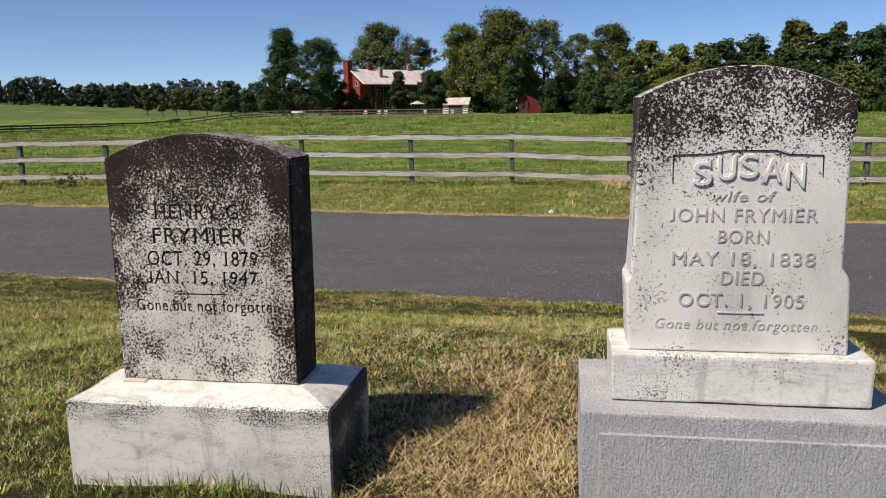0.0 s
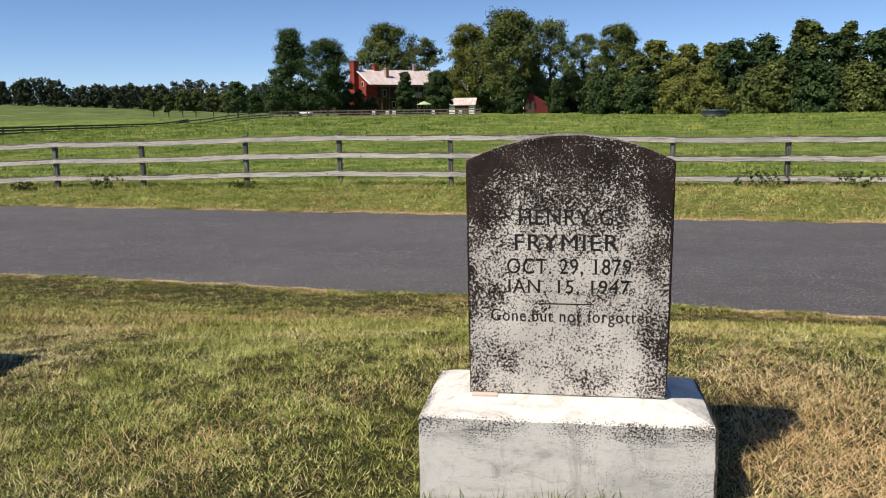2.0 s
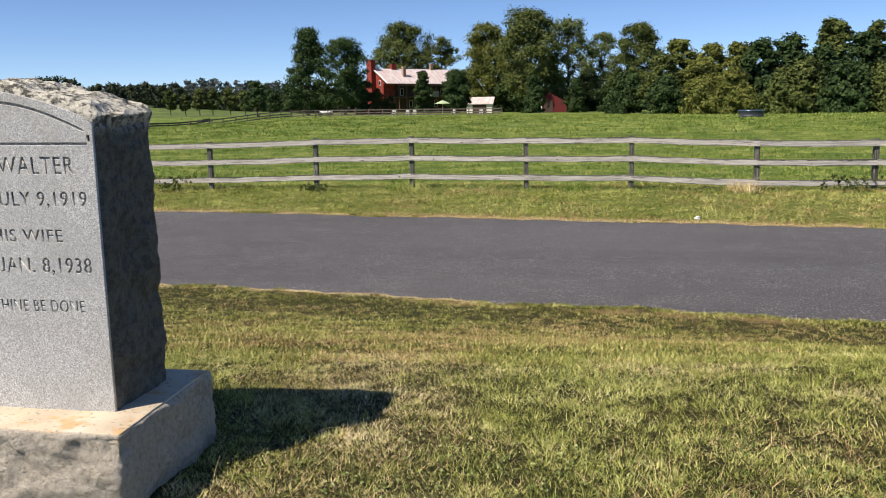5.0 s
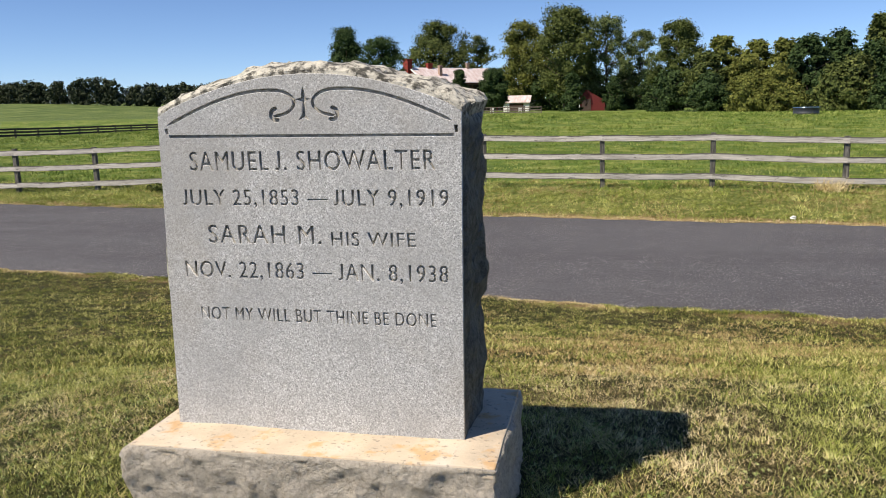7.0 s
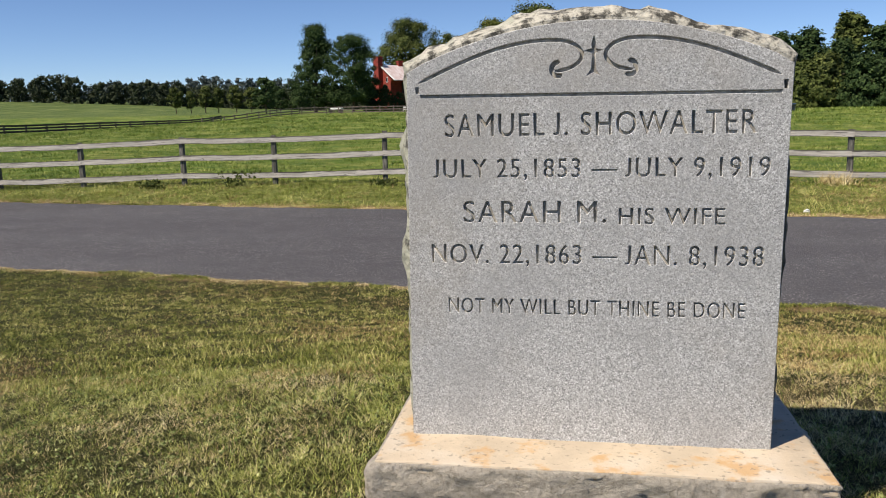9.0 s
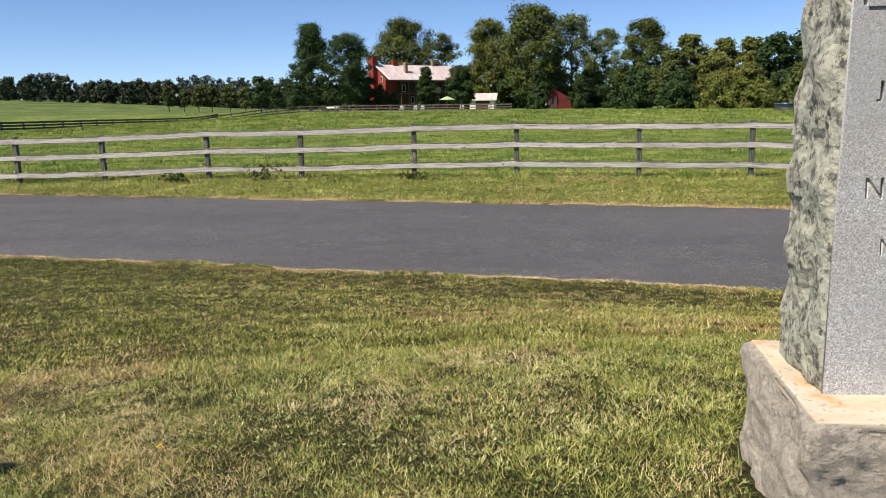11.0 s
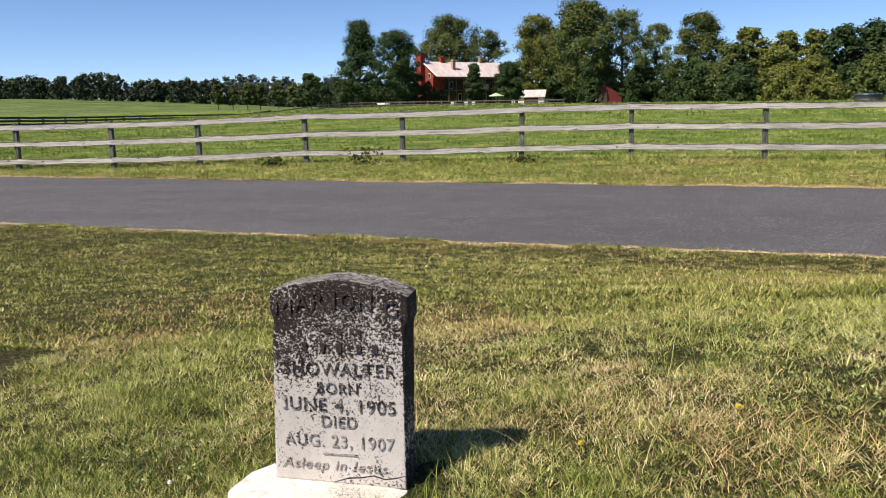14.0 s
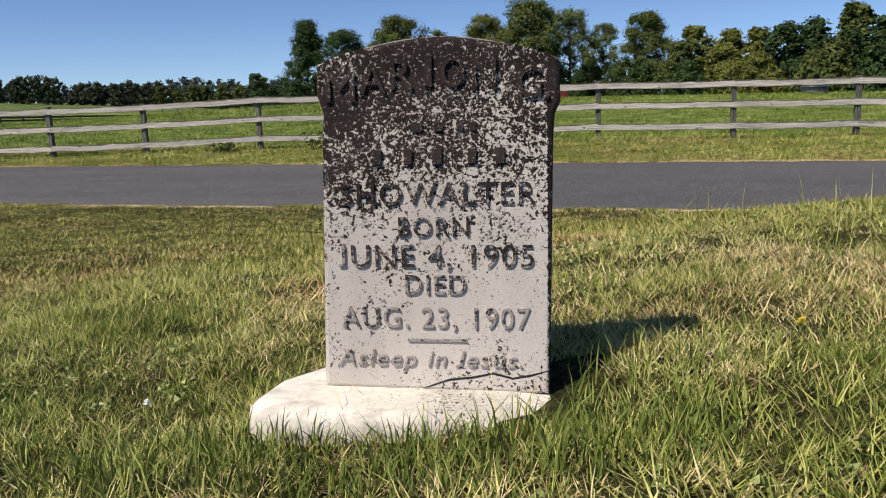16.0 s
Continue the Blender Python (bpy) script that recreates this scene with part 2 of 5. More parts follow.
def land(x, y):
    """Height of the ground: grave plot on its rise, road in the dip, pasture climbing to a far crest."""
    x, y = np.asarray(x, float), np.asarray(y, float)
    v = y + 0.125 * x
    road = -0.63 - 0.07 * np.clip((v - 9.53) / 8.1, 0, 1)
    top = np.interp(x, [-60, -30, -14, -11, -9.4, -8.5, -7, -5.6, -3.5, -2, 0, 4, 30], [-0.6, -0.45, -0.3, -0.12, 0.02, 0.13, 0.29, 0.37, 0.43, 0.525, 0.55, 0.58, 0.6])
    edge = 9.53 - 0.125 * x
    s = ease((y - 3.6) / np.maximum(edge - 0.35 - 3.6, 1.0)) ** 1.0
    plot = top * (1 - s) + (-0.66) * s
    back = np.clip(2.5 - y, 0, 8)
    plot = plot - 0.075 * back
    plot = plot - 0.40 * ease((2.68 - y) / 0.95) * ease((-8.15 - x) / 0.8)
    verge = -0.72 + 0.27 * ease((v - 17.7) / 3.5)
    field = -0.45 + 1.62 * ease((y - 21.5) / 52) + 0.7 * ease((y - 90) / 110)
    tilt = np.clip(-(x + 6) / 60, -0.35, 1.3)
    field = field + 0.34 * tilt * ease((y - 30) / 35) * np.where(tilt > 0, 1, 1.6)
    field = field - 1.45 * ease((-x - 22) / 38) * ease((y - 30) / 38) * (1 - ease((y - 104) / 28))
    hill = 7.6 * ease((-x - 95) / 200) * ease((y - 130) / 190)
    field = field + hill
    field = field + 9.0 * ease((y - 420) / 500) - fall(y)
    far = np.where(v > 21.2, np.maximum(field, -0.9), verge)
    z = np.where(v < 9.53, plot, np.where(v < 17.65, road - 0.035, far))
    return z


def sheet(name, xs, ys, zf, mat):
    X, Y = np.meshgrid(xs, ys)
    Z = zf(X, Y)
    nx, ny = len(xs), len(ys)
    co = np.stack([X, Y, Z], -1).reshape(-1, 3)
    i = np.arange(nx * ny).reshape(ny, nx)
    quads = np.stack([i[:-1, :-1], i[:-1, 1:], i[1:, 1:], i[1:, :-1]], -1).reshape(-1, 4)
    ob = new(name, raw_mesh(name, co, quads))
    ob.data.materials.append(mat)
    return ob


def raw_mesh(name, co, faces, smooth=True):
    """A mesh straight from arrays; all faces have the same number of corners."""
    me = bpy.data.meshes.new(name)
    co, faces = np.asarray(co, np.float32), np.asarray(faces, np.int32)
    k = faces.shape[1]
    me.vertices.add(len(co))
    me.vertices.foreach_set("co", co.ravel())
    me.loops.add(faces.size)
    me.loops.foreach_set("vertex_index", faces.ravel())
    me.polygons.add(len(faces))
    me.polygons.foreach_set("loop_start", np.arange(len(faces), dtype=np.int32) * k)
    me.polygons.foreach_set("use_smooth", np.full(len(faces), smooth))
    me.update(calc_edges=True)
    me.validate()
    return me


# ground material: mown plot, dry road edges, lush pasture, pale crop on the far hill
m = Mat("turf", 0.95, spec=0.15)
X, Y = m.axis(0), m.axis(1)
V = m.math("ADD", Y, m.math("MULTIPLY", X, 0.125))
blot = m.noise(0.9, 6, 0.6)
fine = m.noise(48, 6, 0.78)
green = m.ramp(fine, (0.36, (0.008, 0.010, 0.003)), (0.5, (0.040, 0.048, 0.011)), (0.68, (0.16, 0.16, 0.05)))
straw = m.ramp(fine, (0.36, (0.020, 0.014, 0.007)), (0.5, (0.11, 0.076, 0.036)), (0.66, (0.34, 0.26, 0.14)))
plotc = m.mix(m.span(m.math("ADD", m.math("MULTIPLY", blot, 0.7), m.math("MULTIPLY", m.noise(4.5, 5, 0.7), 0.3)), 0.47, 0.62, 0.08, 0.45), green, straw)
sward = m.noise(1.4, 6, 0.65, m.squeeze(0.6, 1, 1))
lush = m.ramp(m.noise(3.5, 6, 0.7, m.squeeze(1, 0.6, 1)), (0.28, (0.05, 0.088, 0.015)), (0.5, (0.115, 0.178, 0.030)), (0.75, (0.22, 0.255, 0.065)))
lush = m.mix(m.span(sward, 0.44, 0.64, 0, 0.75), lush, (0.29, 0.29, 0.085))
lush = m.mix(m.span(m.noise(0.35, 5, 0.65, m.squeeze(0.5, 1, 1)), 0.45, 0.62, 0, 0.65), lush, (0.060, 0.110, 0.018))
crop = m.ramp(m.noise(0.7, 5, 0.7, m.squeeze(1, 0.07, 1)), (0.36, (0.030, 0.062, 0.014)), (0.5, (0.095, 0.135, 0.036)), (0.66, (0.22, 0.255, 0.085)))
past = m.mix(m.math("MULTIPLY", m.span(Y, 120, 150), m.span(X, -66, -80)), lush, crop)
rank = m.ramp(m.noise(7, 6, 0.75), (0.3, (0.045, 0.065, 0.012)), (0.5, (0.14, 0.165, 0.036)), (0.7, (0.34, 0.32, 0.12)))
past = m.mix(m.span(m.math("ADD", V, m.math("MULTIPLY", m.noise(0.8, 4), 1.6)), 23.0, 21.6), past, rank)
c = m.mix(m.span(V, 17.0, 18.6), plotc, past)
wob = m.math("ADD", V, m.math("MULTIPLY", m.math("SUBTRACT", m.noise(1.7, 5), 0.5), 0.5))
dry = m.math("MULTIPLY", m.span(wob, 17.5, 17.7), m.span(wob, 18.35, 17.85))
dry = m.math("MAXIMUM", dry, m.math("MULTIPLY", m.span(m.noise(0.9, 4, 0.6), 0.42, 0.62), m.math("MULTIPLY", m.span(wob, 9.20, 9.42), m.span(wob, 9.9, 9.6))))
c = m.mix(m.math("MULTIPLY", dry, 0.85), c, m.mix(fine, (0.20, 0.12, 0.055), (0.48, 0.34, 0.18)))
TURF = m.done(c, m.math("ADD", fine, m.noise(60, 4, 0.7)), 0.9, 0.03)

xs = np.unique(np.concatenate([np.arange(-15, 5.01, 0.14), np.arange(-46, 30, 1.0), np.arange(-160, 120, 7), [-2500, -1400, -900, -600, -420, -320, -260, -210, 160, 210, 300, 450, 700, 1400, 2500]]))
ys = np.unique(np.concatenate([np.arange(-3, 11.6, 0.14), np.arange(11.6, 24, 0.4), np.arange(24, 80, 1.5), np.arange(80, 330, 6), [-600, -200, -80, -40, -20, -10, -6, 350, 390, 440, 500, 600, 800, 1100, 1600, 2500, 4000]]))


def bumpy(X, Y):
    z = land(X, Y)
    rough = 0.012 * np.sin(X * 5.1 + 1.3 * np.sin(Y * 3.7)) * np.sin(Y * 4.3 + 1.1 * np.sin(X * 2.9)) + 0.01 * np.sin(X * 11.3 + Y * 3.1) * np.sin(Y * 9.7 - X * 2.3)
    v = Y + 0.125 * X
    rough = rough * (1 - 0.7 * ease((Y - 4.0) / 0.8))
    return z + np.where((v < 9.4) | (v > 17.9), rough, 0)


ground = tagged(sheet("ground", xs, ys, bumpy, TURF), "mown green and straw-coloured grass rising from the road", "ground", kind="structure")


def road_edge(x, side):
    return side - 0.125 * x + 0.09 * np.sin(x * 1.7) * np.sin(x * 0.43 + side) + 0.05 * np.sin(x * 5.3 + side) + 0.03 * np.sin(x * 13.1 + 2 * side)


rx = np.unique(np.concatenate([np.arange(-46, 30, 0.2), np.arange(-300, 260, 8)]))
steps = np.array([0, 0.004, 0.02, 0.25, 0.5, 0.75, 0.98, 0.996, 1])
rise = np.array([-0.10, -0.02, 0.0, 0.03, 0.04, 0.03, 0.0, -0.02, -0.10])
a, b = road_edge(rx, 9.53), road_edge(rx, 17.63)
W = a[:, None] + (b - a)[:, None] * steps
Z = -0.64 - 0.07 * steps + rise + 0 * W
co = np.stack([np.repeat(rx[:, None], 9, 1), W, Z], -1).reshape(-1, 3)
i = np.arange(len(rx) * 9).reshape(-1, 9)
quads = np.stack([i[:-1, :-1], i[1:, :-1], i[1:, 1:], i[:-1, 1:]], -1).reshape(-1, 4)
road = new("road", raw_mesh("road", co, quads))
road.data.materials.append(ASPHALT)
tagged(road, "dark grey asphalt country road without markings", "road", kind="structure")


# ---- builders ----
def thing(name, at, label, category, group="", kind=""):
    ob = new(name)
    ob.empty_display_size = 0.1
    ob.location = at
    ob.matrix_world = Matrix.Translation(at)
    return tagged(ob, label, category, group, kind)


def origin(ob):
    p = Vector()
    while ob is not None:
        p += ob.location
        ob = ob.parent
    return p


def part(name, bm, material, parent, label="", smooth=False):
    """Links a bmesh (in world metres) or a ready mesh as one part under a thing or a part."""
    if isinstance(bm, bpy.types.Mesh):
        me = bm
    else:
        me = bpy.data.meshes.new(name)
        bmesh.ops.recalc_face_normals(bm, faces=bm.faces)
        bm.to_mesh(me)
        bm.free()
    me.transform(Matrix.Translation(-origin(parent)))
    me.materials.clear()
    me.materials.append(material)
    if smooth:
        me.polygons.foreach_set("use_smooth", [True] * len(me.polygons))
    ob = new(name, me)
    ob.parent = parent
    if label:
        ob["label"] = label
    return ob


def box(x0, x1, y0, y1, z0, z1, bevel=0.0, cuts=0, jitter=0.0, seed=0, freq=3.0):
    bm = bmesh.new()
    bmesh.ops.create_cube(bm, size=1)
    for v in bm.verts:
        v.co = Vector(((x0 + x1) / 2 + v.co.x * (x1 - x0), (y0 + y1) / 2 + v.co.y * (y1 - y0), (z0 + z1) / 2 + v.co.z * (z1 - z0)))
    if bevel:
        bmesh.ops.bevel(bm, geom=bm.edges[:], offset=bevel, segments=2, affect="EDGES", profile=0.6)
    if cuts:
        bmesh.ops.subdivide_edges(bm, edges=[e for e in bm.edges if e.calc_length() > min(x1 - x0, y1 - y0, z1 - z0) * 0.5], cuts=cuts, use_grid_fill=True)
    if jitter:
        for v in bm.verts:
            p = v.co * freq + Vector((seed * 7.1, 0, 0))
            v.co += noise.noise_vector(p) * jitter
    return bm


def tube(points, radii, sides=8):
    bm = bmesh.new()
    rings = []
    for k, (p, r) in enumerate(zip(points, radii)):
        p = Vector(p)
        d = Vector(points[min(k + 1, len(points) - 1)]) - Vector(points[max(k - 1, 0)])
        q = d.to_track_quat("Z", "Y")
        rings.append([bm.verts.new(p + q @ Vector((r * math.cos(a), r * math.sin(a), 0))) for a in (2 * math.pi * j / sides for j in range(sides))])
    for a, b in zip(rings, rings[1:]):
        for j in range(sides):
            bm.faces.new((a[j], a[(j + 1) % sides], b[(j + 1) % sides], b[j]))
    bm.faces.new(rings[0][::-1])
    bm.faces.new(rings[-1])
    return bm


def arch(x0, x1, zs0, zs1, peak, n=22):
    """Points of a low arched top from the right shoulder to the left one."""
    pts = []
    for k in range(n + 1):
        u = k / n
        x = x1 + (x0 - x1) * u
        pts.append((x, zs1 + (zs0 - zs1) * u + (peak - (zs0 + zs1) / 2) * (1 - (2 * u - 1) ** 2)))
    return pts


def slab(outline, y0, y1, bevel=0.004, wear=0.0, seed=0, freq=9.0):
    """An upright slab: an outline in x and z, thick from y0 to y1, with softened edges."""
    bm = bmesh.new()
    f = bm.faces.new([bm.verts.new((x, y0, z)) for x, z in outline])
    r = bmesh.ops.extrude_face_region(bm, geom=[f])
    for v in r["geom"]:
        if isinstance(v, bmesh.types.BMVert):
            v.co.y = y1
    rim = [e for e in bm.edges if abs(e.verts[0].co.y - e.verts[1].co.y) < 1e-6]
    if bevel:
        bmesh.ops.bevel(bm, geom=rim, offset=bevel, segments=2, affect="EDGES", profile=0.5)
    if wear:
        for v in bm.verts:
            v.co += noise.noise_vector(v.co * freq + Vector((seed, seed, 0))) * wear
    return bm


def glyph_loops(body, cx, base, width, height, slant=0.0, space=1.12):
    """Outlines of a line of text, fitted to a width and a capital height, as loops in x and z."""
    cu = bpy.data.curves.new("line", "FONT")
    cu.body = body
    cu.space_character = space
    ob = new("line", cu)
    bpy.context.view_layer.update()
    flat = ob.to_curve(bpy.context.evaluated_depsgraph_get())
    loops = []
    from mathutils import geometry
    for s in flat.splines:
        pts = []
        if s.type == "BEZIER":
            bp = s.bezier_points
            for k in range(len(bp)):
                p, q = bp[k], bp[(k + 1) % len(bp)]
                straight = (p.handle_right - p.co).cross(q.co - p.co).length < 1e-4 and (q.handle_left - q.co).cross(q.co - p.co).length < 1e-4
                pts += geometry.interpolate_bezier(p.co, p.handle_right, q.handle_left, q.co, 2 if straight else 6)[:-1]
        else:
            pts = [p.co.to_3d() for p in s.points]
        loops.append([(p.x, p.y) for p in pts])
    ob.to_curve_clear()
    bpy.data.objects.remove(ob)
    bpy.data.curves.remove(cu)
    xs = [p[0] for l in loops for p in l]
    zs = [p[1] for l in loops for p in l]
    cap = max(zs)
    for k, l in enumerate(loops):  # capitals that hang below the line are drawn up to stand on it
        lo, hi = min(p[1] for p in l), max(p[1] for p in l)
        if "J" in body and hi > 0.9 * cap and lo < -0.05 * cap:
            loops[k] = [(x, (z - lo) * hi / (hi - lo)) for x, z in l]
    kx, kz = width / (max(xs) - min(xs)), height / cap
    mid = (max(xs) + min(xs)) / 2
    return [[(cx + (x - mid) * kx + slant * z * kz, base + z * kz) for x, z in l] for l in loops]


def bolder(loops, d):
    """Widens letter outlines by d all round; inner loops shrink as they run the other way."""
    def area(l):
        return sum(a[0] * b[1] - b[0] * a[1] for a, b in zip(l, l[1:] + l[:1]))
    sign = 1 if area(max(loops, key=lambda l: abs(area(l)))) > 0 else -1
    out = []
    for l in loops:
        n = len(l)
        row = []
        for k in range(n):
            p, q, r = Vector(l[k - 1]), Vector(l[k]), Vector(l[(k + 1) % n])
            e, f = (q - p), (r - q)
            m = Vector((e.y, -e.x)).normalized() + Vector((f.y, -f.x)).normalized()
            m = m.normalized() * min(1.6, 2 / max(m.length, 0.8))
            row.append((q.x + sign * d * m.x, q.y + sign * d * m.y))
        out.append(row)
    return out


def serifs(loops, base, height, s):
    """Flares the ends of upright strokes at the foot and the head of capitals into small serifs."""
    out = []
    for l in loops:
        row = []
        n = len(l)
        ends = {}
        for k in range(n):
            p, q = Vector(l[k]), Vector(l[(k + 1) % n])
            level = any(abs(p.y - v) < 0.02 * height and abs(q.y - v) < 0.02 * height for v in (base, base + height))
            if level and 0.02 * height < abs(p.x - q.x) < 0.30 * height:
                ends[k], ends[(k + 1) % n] = (0, math.copysign(s, p.x - q.x)), (1, math.copysign(s, q.x - p.x))
        for k in range(n):
            p = Vector(l[k])
            if k not in ends:
                row.append(tuple(p))
                continue
            last, dx = ends[k]
            side = Vector(l[(k + 1) % n] if last else l[k - 1])
            inner = p + (side - p).normalized() * min(s * 1.1, (side - p).length * 0.4)
            tip = (p.x + dx, p.y)
            row += [tip, tuple(inner)] if last else [tuple(inner), tip]
        out.append(row)
    return out


def stroke(points, w):
    """A thin closed loop along a line."""
    left, right = [], []
    for k, (x, z) in enumerate(points):
        a, b = points[max(k - 1, 0)], points[min(k + 1, len(points) - 1)]
        d = Vector((b[0] - a[0], b[1] - a[1])).normalized()
        t = w / 2 * (0.35 if k in (0, len(points) - 1) and len(points) > 2 else 1)
        left.append((x - d.y * t, z + d.x * t))
        right.append((x + d.y * t, z - d.x * t))
    return left + right[::-1]


def filled(loops, y0, y1, edge=0.0):
    """A flat plate between y0 (front) and y1; inner loops become holes right through it."""
    cu = bpy.data.curves.new("plate", "CURVE")
    cu.dimensions, cu.fill_mode, cu.extrude, cu.bevel_depth = "2D", "BOTH", abs(y1 - y0) / 2, edge
    cu.bevel_resolution = 0
    for l in loops:
        s = cu.splines.new("POLY")
        s.points.add(len(l) - 1)
        for p, (x, z) in zip(s.points, l):
            p.co = (x, z, 0, 1)
        s.use_cyclic_u = True
    ob = new("plate", cu)
    bpy.context.view_layer.update()
    me = bpy.data.meshes.new_from_object(ob.evaluated_get(bpy.context.evaluated_depsgraph_get()))
    bpy.data.objects.remove(ob)
    bpy.data.curves.remove(cu)
    me.transform(Matrix.Translation((0, (y0 + y1) / 2, 0)) @ Matrix.Rotation(radians(90), 4, "X"))
    return me


def letters(loops):
    """Groups the outlines of a line of text into single letters, inner loops with their outer one."""
    span = [(min(p[0] for p in l), max(p[0] for p in l), min(p[1] for p in l), max(p[1] for p in l)) for l in loops]
    order = sorted(range(len(loops)), key=lambda k: (span[k][0] - span[k][1]) * (span[k][3] - span[k][2]))
    groups = []
    for k in order:
        a = span[k]
        for g in groups:
            b = span[g[0]]
            if a[0] >= b[0] and a[1] <= b[1] and a[2] >= b[2] and a[3] <= b[3]:
                g.append(k)
                break
        else:
            groups.append([k])
    return [[loops[k] for k in g] for g in groups]


def rule(cx, z, w, h=0.005):
    return [(cx - w / 2, z - h / 2), (cx + w / 2, z - h / 2), (cx + w / 2, z + h / 2), (cx - w / 2, z + h / 2)]


def rough_edges(bm, lo, amp, seed, keep=None, freq=(5, 14, 34)):
    """Breaks a surface into a split-rock face wherever keep() is not met."""
    for v in bm.verts:
        if keep and keep(v.co):
            continue
        p = v.co + Vector((seed, 0, seed))
        d = sum(noise.noise(p * f) * a for f, a in zip(freq, (0.55, 0.3, 0.15)))
        n = v.normal.copy()
        v.co += n * (lo + amp * d)


# ---- gravestone of 1947: dark lichened die on a marble base ----
stone = thing("gravestone", (-1.67, 2.60, 0.50), "arched marble gravestone blackened by lichen on a marble base", "gravestone", "gravestones")
outline = [(-1.947, 0.818), (-1.393, 0.818), (-1.389, 1.10)] + arch(-1.952, -1.387, 1.490, 1.487, 1.558) + [(-1.95, 1.10)]
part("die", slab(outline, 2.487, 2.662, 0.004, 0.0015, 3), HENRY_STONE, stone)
LINES = [("HENRY G.", -1.668, 1.312, 0.273, 0.044), ("FRYMIER", -1.674, 1.241, 0.284, 0.045), ("OCT. 29, 1879", -1.668, 1.175, 0.340, 0.043),
         ("JAN. 15, 1947", -1.671, 1.120, 0.341, 0.038), ("Gone.but not forgotten", -1.661, 1.037, 0.445, 0.035)]
loops = [[(x * 0.986 + -1.67 * 0.014, 0.824 + (z - 0.818) * 0.985) for x, z in outline]]
for row in LINES:
    line = glyph_loops(*row)
    loops += bolder(line, 0.0006) if row[0][:4] == "Gone" else serifs(bolder(line, 0.0007), row[2] - 0.0007, row[4] + 0.0014, row[4] * 0.085)
loops.append(rule(-1.671, 1.089, 0.149, 0.0045))
face = part("engraved_face", filled(loops, 2.482, 2.4885), HENRY_STONE, stone, "lichened face cut with names and dates")
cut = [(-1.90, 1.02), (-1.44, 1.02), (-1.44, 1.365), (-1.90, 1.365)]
part("letter_backing", filled([cut], 2.4858, 2.4868), ENGRAVED, stone, "dark sheet behind the cut letters")
# block with a low hipped top that sheds water on all four sides
base = bmesh.new()
levels = [((-2.082, -1.266, 2.385, 2.800), z) for z in (0.40, 0.52, 0.65, 0.776)] + [((-2.020, -1.325, 2.430, 2.745), 0.800), ((-1.965, -1.377, 2.470, 2.690), 0.819)]
rings = []
for (x0, x1, y0, y1), z in levels:
    side = [(x0 + (x1 - x0) * k / 20, y0) for k in range(20)] + [(x1, y0 + (y1 - y0) * k / 10) for k in range(10)]
    side += [(x1 - (x1 - x0) * k / 20, y1) for k in range(20)] + [(x0, y1 - (y1 - y0) * k / 10) for k in range(10)]
    rings.append([base.verts.new((x, y, z)) for x, y in side])
for a, b in zip(rings, rings[1:]):
    for q in range(60):
        base.faces.new((a[q], a[(q + 1) % 60], b[(q + 1) % 60], b[q]))
base.faces.new(rings[0][::-1])
base.faces.new(rings[-1])
arris = [e for e in base.edges if abs(e.verts[0].co.z - 0.776) < 1e-5 and abs(e.verts[1].co.z - 0.776) < 1e-5]
bmesh.ops.bevel(base, geom=arris, offset=0.004, segments=1, affect="EDGES")
for v in base.verts:
    v.co += noise.noise_vector(v.co * 8) * 0.003 + noise.noise_vector(v.co * 30) * 0.0012
part("base", base, MARBLE_BASE, stone, "veined white marble base with grey stains")
part("mortar_chip", box(-1.94, -1.865, 2.462, 2.487, 0.812, 0.8225, 0.002), plain("pinkish_mortar", (0.62, 0.5, 0.42)), stone, "thin pinkish mortar strip")

# ---- gravestone of 1905: white die on two steps ----
stone = thing("gravestone", (-0.15, 2.58, 0.50), "tall white marble gravestone with dark lichen on two steps", "gravestone", "gravestones")
outline = [(-0.442, 0.952), (0.128, 0.952), (0.124, 1.150), (0.118, 1.168), (0.103, 1.19), (0.102, 1.50), (0.104, 1.53), (0.113, 1.55)] + arch(-0.430, 0.110, 1.640, 1.636, 1.715) + [(-0.433, 1.3), (-0.442, 1.16), (-0.452, 1.14)]
part("die", slab(outline, 2.507, 2.70, 0.006, 0.002, 5), SUSAN_STONE, stone)
for row in [("wife of", -0.160, 1.366, 0.156, 0.027, 0.25), ("JOHN FRYMIER", -0.156, 1.312, 0.373, 0.035), ("BORN", -0.152, 1.255, 0.128, 0.035), ("MAY 18, 1838", -0.151, 1.194, 0.364, 0.037),
            ("DIED", -0.150, 1.142, 0.108, 0.037), ("OCT. 1, 1905", -0.152, 1.081, 0.322, 0.037), ("Gone but not forgotten.", -0.159, 1.017, 0.431, 0.028, 0.2)]:
    for one in letters(glyph_loops(*row)):
        part("letter", filled(one, 2.5055 if row[0][:4] == "Gone" else 2.5040, 2.509, 0.0002), LINE_LETTER, stone)
part("inscription_rule", filled([rule(-0.151, 1.064, 0.119, 0.003)], 2.5035, 2.509), SUSAN_STONE, stone)
for ch, x, z in (("S", -0.262, 1.408), ("U", -0.202, 1.422), ("S", -0.146, 1.427), ("A", -0.088, 1.416), ("N", -0.030, 1.402)):
    part("letter", filled(glyph_loops(ch, x, z, 0.044, 0.060), 2.5015, 2.509, 0.001), NAME_LETTER, stone, "bold raised white letter")
